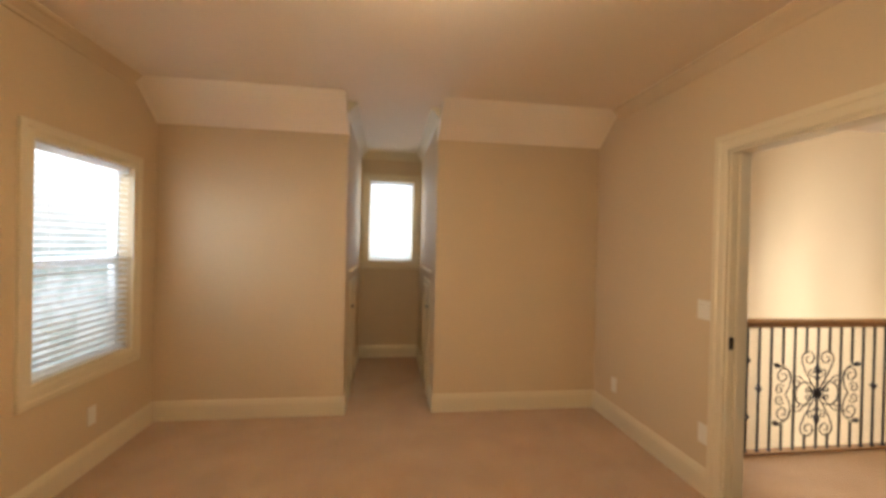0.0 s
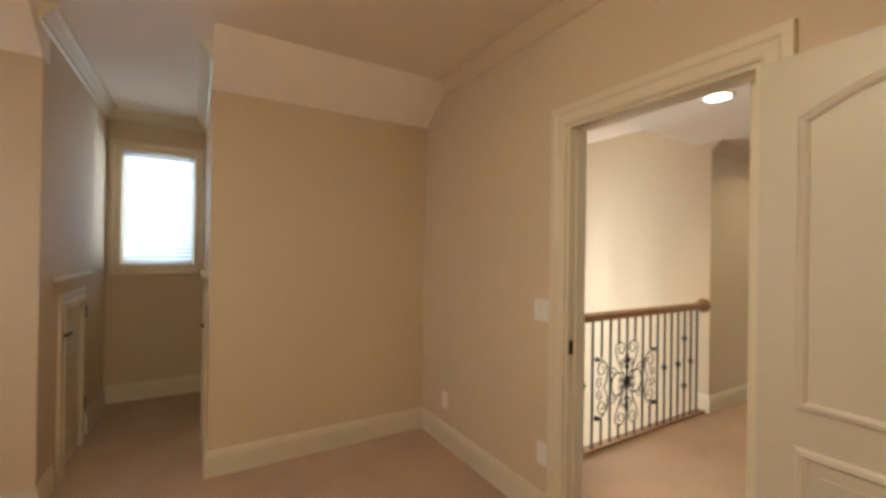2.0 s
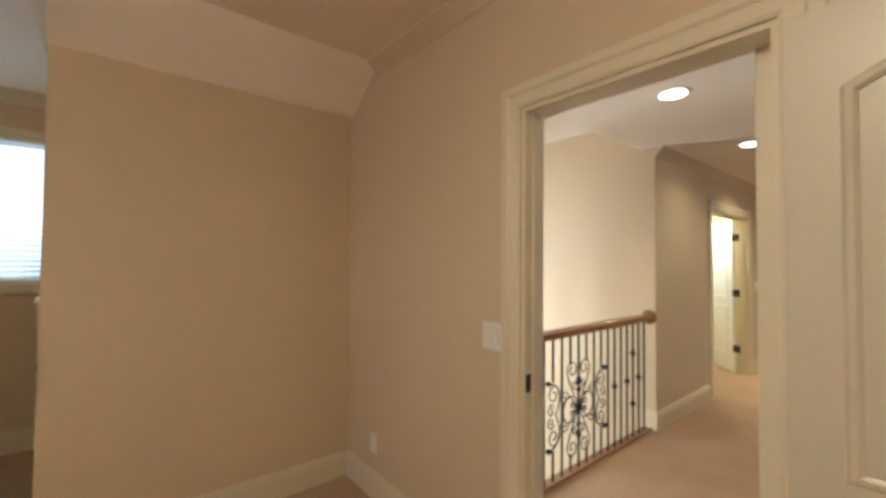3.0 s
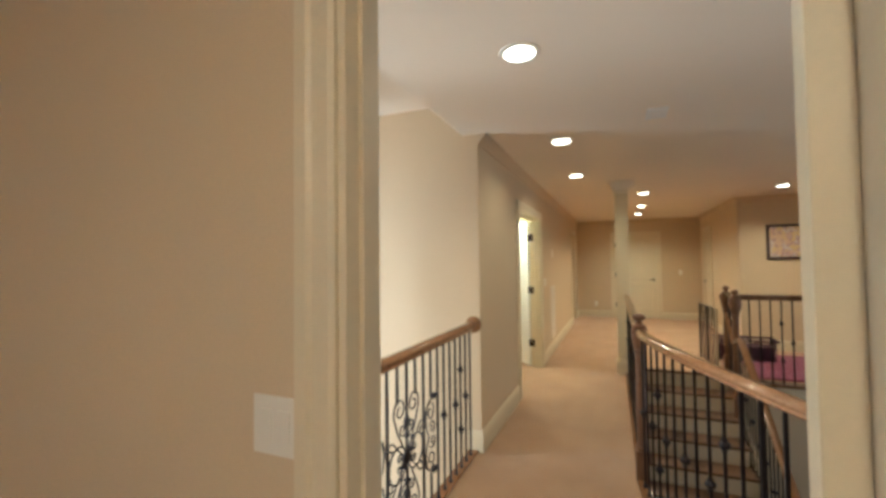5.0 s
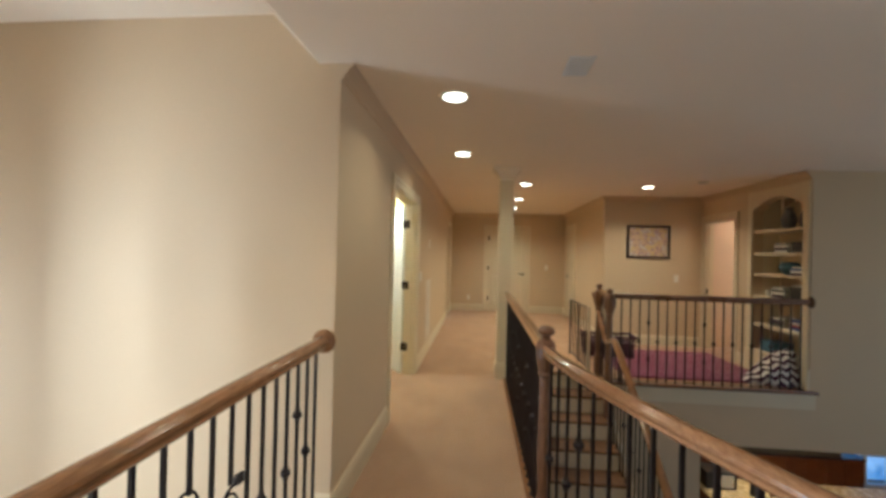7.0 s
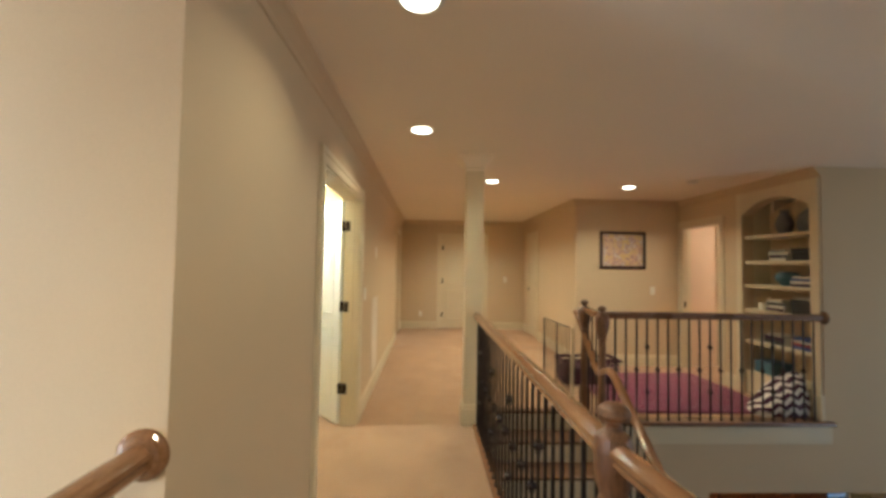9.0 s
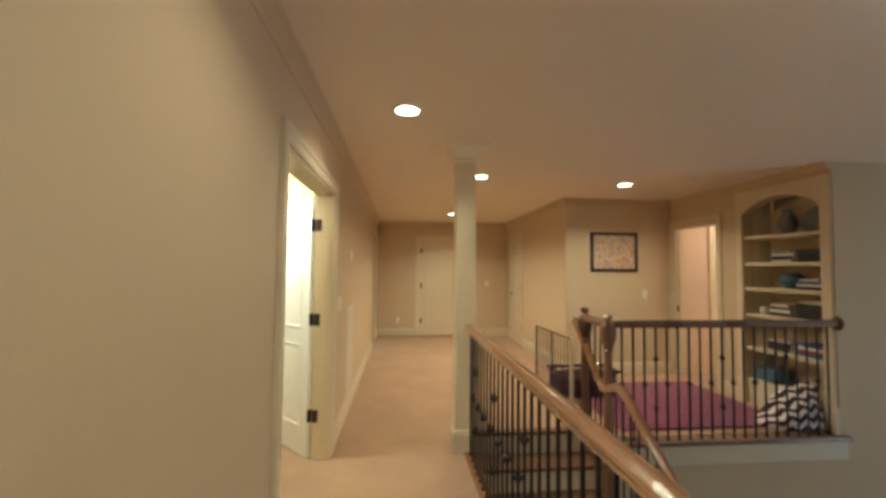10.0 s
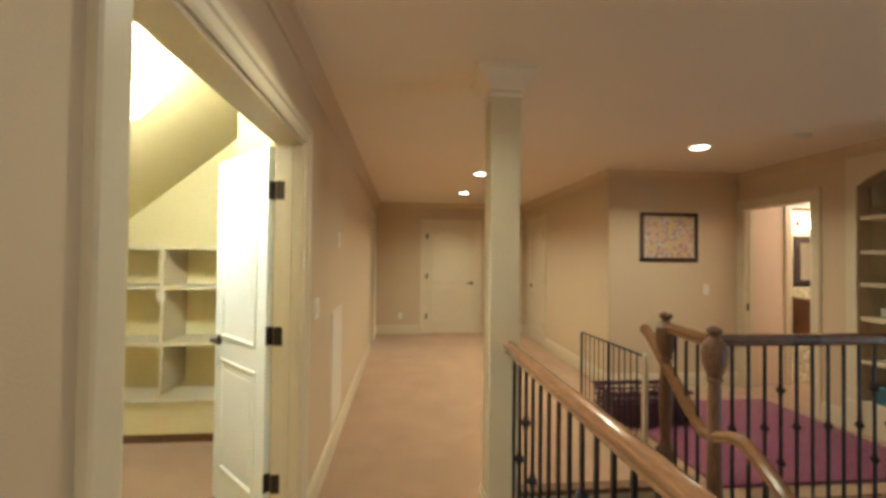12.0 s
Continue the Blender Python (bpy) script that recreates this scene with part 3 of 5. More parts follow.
# ---- plates on the walls ----
def plate(name, label, x, y, z, normal, w=0.072, h=0.118, kind="outlet", gangs=1):
    p = thing(name, label, kind, at=(x, y, z))
    q = Vector(normal).to_track_quat("Z", "Y").to_matrix().to_4x4()
    p.matrix_basis = Matrix.Translation((x, y, z)) @ q
    bm = boxed(-w / 2, -h / 2, 0.0, w / 2, h / 2, 0.006, 0.002)
    part("cover_plate", bm, PLATE, p)
    for g in range(gangs):
        cx = (g - (gangs - 1) / 2) * 0.046
        if kind == "outlet":
            for s in (-1, 1):
                part("socket", boxed(cx - 0.016, s * 0.020 - 0.013, 0.004, cx + 0.016, s * 0.020 + 0.013, 0.0085, 0.003), PLATE, p)
        else:
            part("rocker", boxed(cx - 0.016, -0.033, 0.004, cx + 0.016, 0.033, 0.0095, 0.002), PLATE, p)
    return p


plate("light_switch", "white double rocker switch beside the bedroom door", BX1, 2.972, 1.115, (-1, 0, 0), 0.118, 0.118, "light switch", 2)
plate("outlet", "white outlet low on the bedroom wall by the door", BX1, 2.965, 0.36, (-1, 0, 0))
plate("outlet", "white outlet low on the bedroom wall near the corner", BX1, 3.955, 0.325, (-1, 0, 0))
plate("outlet", "white outlet below the bedroom window", BX0, 3.60, 0.335, (1, 0, 0))
plate("light_switch", "white switch on the loft picture wall", PX, -0.636, 1.10, (-1, 0, 0), kind="light switch")
plate("outlet", "white outlet low on the hall end wall", EX, 2.85, 0.33, (-1, 0, 0))
plate("light_switch", "white switch on the hall end wall", EX, 0.95, 1.12, (-1, 0, 0), kind="light switch")
plate("thermostat", "white thermostat on the hall wall", 9.03, HY, 1.56, (0, -1, 0), 0.10, 0.12, "thermostat")

plate("light_switch", "white double switch on the hall wall past the closet", 8.25, HY, 1.13, (0, -1, 0), 0.118, 0.118, "light switch", 2)


def return_grille(x0, x1, z0, z1):
    """A tall louvered return-air grille, set on the hall wall."""
    g = thing("return_air_grille", "white louvered return-air grille low on the hall wall", "vent", at=(x0, HY, z0))
    w, h, f = x1 - x0, z1 - z0, 0.03
    part("frame", sweep(bmesh.new(), [(f, 0, f), (w - f, 0, f), (w - f, 0, h - f), (f, 0, h - f)], [(-0.002, 0), (-0.002, 0.010), (0.006, 0.012), (f, 0.005), (f, 0)], (0, -1, 0), True), GRILLE, g)
    part("backing", boxed(f, -0.003, f, w - f, -0.001, h - f), GRILLE, g)
    n = int((h - 2 * f) / 0.02)
    blade = boxed(f, -0.001, -0.009, w - f, 0.001, 0.009)
    me = bpy.data.meshes.new("louvre")
    blade.to_mesh(me)
    blade.free()
    me.materials.append(GRILLE)
    for k in range(n):
        shared("louvre", me, g, Matrix.Translation((0, -0.007, f + 0.012 + 0.02 * k)) @ Matrix.Rotation(radians(-35), 4, "X"))
    return g


return_grille(8.76, 9.24, 0.20, 1.04)

# ceiling light of the bedroom
c = thing("ceiling_light", "frosted glass flush-mount light on the bedroom ceiling", "ceiling light", at=(1.0, 1.9, BCEIL))
part("base", lathe(bmesh.new(), [(0.10, -0.025), (0.12, -0.02), (0.12, 0)], 0, 0, 0, 28), BRONZE, c, smooth=True)
sh = part("shade", lathe(bmesh.new(), [(0.02, -0.125), (0.08, -0.115), (0.13, -0.085), (0.155, -0.04), (0.158, -0.027)], 0, 0, 0, 28), SHADE, c, "glowing frosted glass shade", True)
sh.visible_shadow = False


# ---- hall, foyer void, loft: structure ----
def bend(n=16):
    """The line of the curved landing edge from the newel to the west wall."""
    a, b, c = Vector((5.22, 2.205)), Vector((4.72, 2.19)), Vector((3.64, 1.72))
    pts = [a * (1 - u) ** 2 + b * 2 * u * (1 - u) + c * u * u for u in [k / n for k in range(n + 1)]]
    end, last = Vector((BX2, 1.46)), pts[-1]
    pts += [last + (end - last) * k / 6 for k in range(1, 7)]
    return [(p.x, p.y) for p in pts]


EDGE = bend()
CX0, CX1, CZ, CLZ = 6.575, 7.90, 2.04, 2.005                      # closet doorway
bm = prism(bmesh.new(), [(BX2, 3.41), (BX2, EDGE[-1][1] - 0.03)] + [(x, y - 0.03) for x, y in EDGE[::-1]][1:] + [(TOP_X, 2.19), (TOP_X, 3.36), (FX1, 3.36), (FX1, 3.41)], "z", -0.30, 0.0)
setting("floor_hall", bm, CARPET, "tan carpet on the landing and hall floor", "carpet floor")
bm = bmesh.new()
prism(bm, [(TOP_X, SIDE_Y - 0.02), (TOP_X, HY + 0.06), (EX + 0.2, HY + 0.06), (EX + 0.2, 0.40), (PX + 0.06, 0.40), (PX + 0.06, -3.9), (8.9, -3.9), (8.9, LY0 - 0.36), (LX + 0.12, LY0 - 0.36), (LX + 0.12, SIDE_Y - 0.02)], "z", -0.30, 0.0)
setting("floor_loft", bm, CARPET, "tan carpet on the loft floor", "carpet floor")
setting("floor_closet", boxed(6.0, HY + 0.06, -0.3, 9.5, 5.8, 0.0), CARPET, "tan carpet on the closet floor", "carpet floor")
setting("floor_lower", boxed(BX2, -6.75, DOWN - 0.1, 14.2, FY1, DOWN), TILE, "brown wood floor of the lower storey", "wood floor")
bm = boxed(BX2, -5.2, HCEIL, EX, HY + 0.12, HCEIL + 0.12)
box(bm, PX, -6.2, HCEIL, EX, -5.2, HCEIL + 0.12)
setting("ceiling_hall", bm, CEIL, "flat cream ceiling over hall, loft and stairwell", "ceiling")
bm = prism(bmesh.new(), [(HY + 0.12, HCEIL), (3.68, FCEIL), (FY1, FCEIL), (FY1, FCEIL + 0.12), (HY + 0.12, FCEIL + 0.12)], "x", BX2, FX1)
setting("ceiling_foyer", bm, CEIL, "raised cream foyer ceiling with a sloped edge", "ceiling")
setting("wall_foyer_east", wall_mesh("x", FX1, FX1 + 0.12, HY + 0.12, FY1, DOWN, FCEIL + 0.1), WALL, "beige foyer wall lit by a tall window", "wall")
FWX0, FWX1, FWZ0, FWZ1 = 3.2, 4.9, -0.9, 1.9
# unseen window, split by piers to shape light bands on the east wall
FLIGHTS = [(3.2, 3.62), (3.84, 4.26), (4.48, 4.90)]
setting("wall_foyer_north", wall_mesh("y", FY1, FY1 + 0.14, BX2, FX1 + 0.12, DOWN, FCEIL + 0.1, [(a, b, FWZ0, FWZ1) for a, b in FLIGHTS]), WALL, "beige foyer wall with a tall window", "wall")
setting("wall_hall_north", wall_mesh("y", HY, HY + 0.12, FX1, EX, 0, HCEIL, [(CX0, CX1, 0, CLZ), (12.12, 12.9, 0, CZ)]), WALL, "beige hall wall with a closet doorway", "wall")
setting("wall_hall_east", wall_mesh("x", EX, EX + 0.12, 0.48, HY + 0.12, 0, HCEIL, [(1.44, 2.40, 0, CZ)]), WALL, "beige wall at the end of the hall", "wall")
setting("wall_picture", wall_mesh("x", PX, PX + 0.12, LY0 - 0.12, PY, -0.3, HCEIL), WALL, "beige loft wall with a framed picture", "wall")
setting("wall_side", wall_mesh("y", PY, PY - 0.12, PX + 0.12, EX, 0, HCEIL, [(12.3, 13.06, 0, CZ)]), WALL, "beige side wall of the hall with a door", "wall")
NI0, NI1, SPRING, NTOP = 8.055, 8.92, 2.075, 2.22    # bookcase niche
RD0, RD1 = 9.32, 10.10                               # loft south doorway
setting("wall_loft_south_1", wall_mesh("y", LY0, LY0 - 0.12, NI1 + 0.0, PX, 0, HCEIL, [(RD0, RD1, 0, 2.03)]), WALL, "beige loft wall with a doorway", "wall")
arc = [(NI0 + (NI1 - NI0) * k / 20, SPRING + (NTOP - SPRING) * math.sin(math.pi * k / 20) ** 0.8) for k in range(21)]
bm = prism(bmesh.new(), [(NI0, HCEIL), *arc, (NI1, HCEIL)], "y", LY0 - 0.12, LY0)
box(bm, LX + 0.12, LY0 - 0.36, -0.3, NI0, LY0, HCEIL)
setting("wall_loft_south_2", bm, WALL, "beige loft wall round the arched bookcase", "wall")
KO0, KO1, KOZ = -3.4, 0.07, -0.62                    # kitchen opening below the loft
setting("wall_great_room_east", wall_mesh("x", LX, LX + 0.12, -5.2, SIDE_Y - 0.03, DOWN, HCEIL, [(LY0, SIDE_Y, -0.002, HCEIL), (KO0, KO1, DOWN, KOZ)]), WALL, "beige stairwell wall open to the kitchen below", "wall")
setting("wall_great_room_south", wall_mesh("y", -5.06, -5.2, BX2, LX, DOWN, HCEIL, [(3.6, 7.2, -1.8, 1.8)]), WALL, "beige great room wall with tall windows", "wall")
setting("wall_under_hall", boxed(3.5, 2.20, DOWN, 14.2, 2.30, -0.30), WALL, "beige wall beneath the landing", "wall")
setting("wall_kitchen_east", wall_mesh("x", 12.6, 12.74, -6.6, 2.2, DOWN, -0.3, [(-6.15, -5.12, DOWN + 0.05, -0.72)]), WALL, "beige kitchen wall with glazed doors", "wall")
setting("wall_kitchen_south", boxed(LX, -6.74, DOWN, 12.74, -6.6, -0.3), WALL, "beige kitchen wall", "wall")
setting("wall_kitchen_west", boxed(LX, -6.6, DOWN, LX + 0.12, -5.2, -0.3), WALL, "beige kitchen wall", "wall")
bm = boxed(LX + 0.12, -6.6, -0.34, 12.6, 2.2, -0.305)
setting("ceiling_kitchen", bm, CEIL, "flat cream kitchen ceiling", "ceiling")
# rooms seen through doorways
setting("wall_closet_east", wall_mesh("x", 9.44, 9.56, HY + 0.12, 5.8, 0, 3.1), CLOSETW, "cream closet wall", "wall")
setting("wall_closet_west", wall_mesh("x", 6.1, 5.98, HY + 0.12, 5.8, 0, 3.1), CLOSETW, "cream closet wall", "wall")
setting("wall_closet_north", wall_mesh("y", 5.68, 5.8, 6.1, 9.44, 0, 3.1), CLOSETW, "cream closet wall", "wall")
bm = prism(bmesh.new(), [(HY + 0.12, 2.60), (4.02, 2.60), (5.68, 1.215), (5.68, 1.36), (4.02, 2.74), (HY + 0.12, 2.74)], "x", 6.1, 9.44)
setting("ceiling_closet", bm, CLOSETW, "cream closet ceiling sloping to the eaves", "ceiling")
setting("wall_closet_return", boxed(8.84, HY + 0.13, 0, 9.44, 3.99, 2.6), CLOSETW, "cream closet wall return beside the shelves", "wall")
setting("wall_closet_front", wall_mesh("y", HY + 0.123, HY + 0.13, 6.1, 9.44, 0, 2.6, [(CX0, CX1, 0, CLZ)]), CLOSETW, "cream closet wall round the doorway", "wall")
setting("wall_vestibule_east", wall_mesh("x", PX, PX + 0.12, -3.9, LY0 - 0.12, 0, HCEIL, [(-2.5, -1.70, 0, CZ)]), PINK, "pale pink wall of the side passage", "wall")
setting("wall_vestibule_south", wall_mesh("y", -3.78, -3.9, 8.9, PX, 0, HCEIL), PINK, "pale pink wall of the side passage", "wall")
setting("wall_vestibule_west", wall_mesh("x", 9.02, 8.9, -3.78, LY0 - 0.36, 0, HCEIL), PINK, "pale pink wall of the side passage", "wall")
bm = boxed(PX + 0.12, -6.2, -0.3, 12.9, -1.2, 0.0)
setting("floor_bath", bm, STONE, "pale stone bathroom floor", "tile floor")
setting("wall_bath_east", boxed(12.6, -6.2, 0, 12.72, -1.2, HCEIL), WALL, "beige bathroom wall behind the vanity", "wall")
setting("wall_bath_south", boxed(PX + 0.12, -6.2, 0, 12.6, -6.08, HCEIL), WALL, "beige bathroom wall", "wall")
setting("wall_bath_north", boxed(PX + 0.12, -1.2, 0, 12.6, -1.08, HCEIL), WALL, "beige bathroom wall", "wall")
setting("wall_back_room", boxed(12.0, 4.4, 0, 13.0, 4.5, HCEIL), WALL, "beige wall of the room beyond the hall doorway", "wall")
# outdoors
setting("ground", boxed(-80, -80, DOWN - 0.35, 90, 90, DOWN - 0.15), LAWN, "mown lawn round the house", "ground")
bm = boxed(BX0 - 0.14, BY0 - 0.14, BCEIL + 0.13, BX2, NY1 + 0.14, BCEIL + 0.2)
box(bm, BX2, -5.2, 3.2, 14.2, FY1 + 0.14, 3.3)
setting("roof", bm, SHINGLE, "grey roof deck over the house", "roof")

crown("beige crown molding along the hall wall", WALL, 0.9,
      [(FX1, HY, HCEIL), (EX, HY, HCEIL), (EX, PY, HCEIL), (PX, PY, HCEIL), (PX, LY0, HCEIL), (LX, LY0, HCEIL)])
crown("cream crown molding round the foyer ceiling", CEIL, 0.6, [(BX2, 3.68, FCEIL), (BX2, FY1, FCEIL), (FX1, FY1, FCEIL)])
baseboard("cream baseboard along hall and loft walls",
          [(FX1, HY + 0.10, 0), (FX1, HY, 0), (CX0 - 0.095, HY, 0)], [(CX1 + 0.095, HY, 0), (12.03, HY, 0)], [(12.99, HY, 0), (EX, HY, 0), (EX, 2.50, 0)],
          [(EX, 1.34, 0), (EX, PY, 0), (13.15, PY, 0)], [(12.21, PY, 0), (PX, PY, 0), (PX, LY0, 0), (RD1 + 0.095, LY0, 0)],
          [(RD0 - 0.095, LY0, 0), (9.01, LY0, 0)])
casing("door_trim_closet", "cream casing round the closet doorway", [(CX0, HY, 0), (CX0, HY, CLZ), (CX1, HY, CLZ), (CX1, HY, 0)][::-1], (0, -1, 0))
jamb("door_jamb_closet", "y", HY - 0.001, HY + 0.131, CX0, CX1, CLZ)
casing("door_trim_end", "cream casing round the hall end door", [(EX, 1.44, 0), (EX, 1.44, CZ), (EX, 2.40, CZ), (EX, 2.40, 0)], (-1, 0, 0))
casing("door_trim_far", "cream casing round the far hall doorway", [(12.12, HY, 0), (12.12, HY, CZ), (12.9, HY, CZ), (12.9, HY, 0)][::-1], (0, -1, 0))
casing("door_trim_side", "cream casing round the side door", [(12.3, PY, 0), (12.3, PY, CZ), (13.06, PY, CZ), (13.06, PY, 0)], (0, 1, 0))
casing("door_trim_loft", "cream casing round the loft doorway", [(RD0, LY0, 0), (RD0, LY0, 2.03), (RD1, LY0, 2.03), (RD1, LY0, 0)], (0, 1, 0))
jamb("door_jamb_loft", "y", LY0 + 0.001, LY0 - 0.121, RD0, RD1, 2.03)
setting("strike_plate", boxed(RD1 - 0.0215, LY0 - 0.05, 0.87, RD1 - 0.0175, LY0 - 0.015, 0.95, 0.001), BRONZE, "dark bronze strike plate on the loft door jamb", "strike plate")
casing("door_trim_bath", "cream casing round the bathroom doorway", [(PX, -2.5, 0), (PX, -2.5, CZ), (PX, -1.70, CZ), (PX, -1.70, 0)], (-1, 0, 0))
door("door_closet", "two-panel arched closet door standing open, whitened as if lamplit", 0.655, 1.98, pose(CX1 - 0.004, HY + 0.153, 0, 0, 0, 42.5), flip=1, paint=DOOR_LIT, edge_plates=(CX1 - 0.018, HY + 0.075, HY + 0.128))
jamb("door_jamb_end", "x", EX - 0.001, EX + 0.121, 1.44, 2.40, CZ)
jamb("door_jamb_side", "y", PY + 0.001, PY - 0.121, 12.3, 13.06, CZ)
setting("wall_end_back", boxed(EX + 0.125, 0.4, 0, EX + 0.2, HY + 0.2, HCEIL), WALL, "beige wall behind the closed hall door", "wall")
setting("wall_side_back", boxed(12.2, PY - 0.2, 0, EX, PY - 0.125, HCEIL), WALL, "beige wall behind the closed side door", "wall")
door("door_hall_end", "cream two-panel door closed at the hall end", 0.92, 2.03, pose(EX + 0.022, 2.38, 0, 0, 0, -90), flip=-1)
door("door_side", "cream two-panel door closed in the side wall", 0.72, 2.03, pose(12.32, PY - 0.022, 0, 0, 0, 0), flip=1)

# square column where the railing ends
col = thing("column", "cream square column with base and cap at the stair head", "column", at=(7.98, 2.265, 0))
part("shaft", boxed(-0.08, -0.08, 0.18, 0.08, 0.08, HCEIL - 0.07, 0.006), TRIM, col)
bm = boxed(-0.098, -0.098, 0.0, 0.098, 0.098, 0.15, 0.004)
box(bm, -0.09, -0.09, 0.15, 0.09, 0.09, 0.18, 0.005)
part("base", bm, TRIM, col)
bm = boxed(-0.088, -0.088, HCEIL - 0.14, 0.088, 0.088, HCEIL - 0.115, 0.006)
sweep(bm, [(-0.08, -0.08, HCEIL), (0.08, -0.08, HCEIL), (0.08, 0.08, HCEIL), (-0.08, 0.08, HCEIL)],
      [(0.002, -0.001), (0.002, -0.105), (0.012, -0.10), (0.022, -0.075), (0.055, -0.035), (0.072, -0.02), (0.08, -0.001)], (0, 0, 1), True)
part("cap", bm, CEIL, col)


# ---- stairs ----
st = thing("staircase", "wooden staircase with dark treads and cream risers", "staircase", kind="structure")
for k in range(1, STEPS):
    x1, z = TOP_X - RUN * (k - 1), -RISE * k
    part("tread", boxed(x1 - RUN - 0.025, SIDE_Y - 0.02, z - 0.03, x1 - 0.012, 2.20, z, 0.008), TREAD, st)
for k in range(STEPS):
    x1, z = TOP_X - RUN * k, -RISE * k
    part("riser", boxed(x1 - 0.012, SIDE_Y, z - RISE, x1 + 0.005, 2.20, z - 0.031), TRIM, st)
part("top_nosing", boxed(TOP_X - 0.03, SIDE_Y - 0.02, -0.028, TOP_X + 0.06, 2.20, 0.006, 0.008), TREAD, st)
bm = prism(bmesh.new(), [(TOP_X, -0.30), (TOP_X, -0.02), (TOP_X - RUN * 17, -0.02 - RISE * 17), (TOP_X - RUN * 17, -RISE * 17 - 0.15), (TOP_X - RUN * 16, -RISE * 17 - 0.15)], "y", SIDE_Y - 0.055, SIDE_Y - 0.02)
part("stringer", bm, TRIM, st)

# ---- railings ----
HAND = [(-0.030, -0.022), (-0.024, -0.030), (0.024, -0.030), (0.030, -0.022), (0.026, -0.012), (0.0275, -0.006), (0.033, 0.000), (0.034, 0.008), (0.032, 0.015), (0.0285, 0.0175)]
HAND += [(0.026 * math.cos(radians(a)), 0.017 + 0.0155 * math.sin(radians(a))) for a in range(15, 180, 15)]
HAND += [(-a, b) for a, b in HAND[9:3:-1]]
RZ = 0.972


def rod_mesh(name, height, knots):
    bm, h = boxed(-0.0062, -0.0062, 0, 0.0062, 0.0062, height), 0.0062
    for z in knots:
        lathe(bm, [(0.009, -0.030), (0.013, -0.024), (0.010, -0.018), (0.021, -0.008), (0.023, 0.0), (0.021, 0.008), (0.010, 0.018), (0.013, 0.024), (0.009, 0.030)], 0, 0, z, 8)
    lathe(bm, [(0.014, 0.0), (0.014, 0.010), (0.010, 0.016)], 0, 0, 0, 8)
    me = bpy.data.meshes.new(name)
    bmesh.ops.recalc_face_normals(bm, faces=bm.faces[:])
    bm.to_mesh(me)
    bm.free()
    me.materials.append(IRON)
    return me


RODS = {k: rod_mesh("baluster", RZ - 0.04, z) for k, z in {"plain": (), "single": (0.46,), "double": (0.26, 0.67)}.items()}
CYCLE = ["double", "single", "plain", "single", "plain", "single"]


def rods(rail, places, start=0, foot=0.02):
    for i, (x, y) in enumerate(places):
        shared("baluster", RODS[CYCLE[(i + start) % 6]], rail, Matrix.Translation((x, y, foot)))


def spread_on(path, gap):
    """Places at even gaps along a path of (x, y)."""
    pts, out, want, run = [Vector(p) for p in path], [], gap / 2, 0.0
    for a, b in zip(pts, pts[1:]):
        d = (b - a).length
        while want <= run + d:
            out.append(tuple(a + (b - a) * ((want - run) / d)))
            want += gap
        run += d
    return out


def rosette(bm, x, y, z, turn):
    return lathe(bm, [(0.062, 0), (0.062, 0.008), (0.054, 0.016), (0.046, 0.018), (0.040, 0.026), (0.020, 0.030)], 0, 0, 0, 24, Matrix.Translation((x, y, z)) @ turn)


def spiral(cx, cz, r0, r1, a0, a1, n=22):
    return [(cx + (r0 + (r1 - r0) * k / n) * math.cos(a0 + (a1 - a0) * k / n), 0, cz + (r0 + (r1 - r0) * k / n) * math.sin(a0 + (a1 - a0) * k / n)) for k in range(n + 1)]


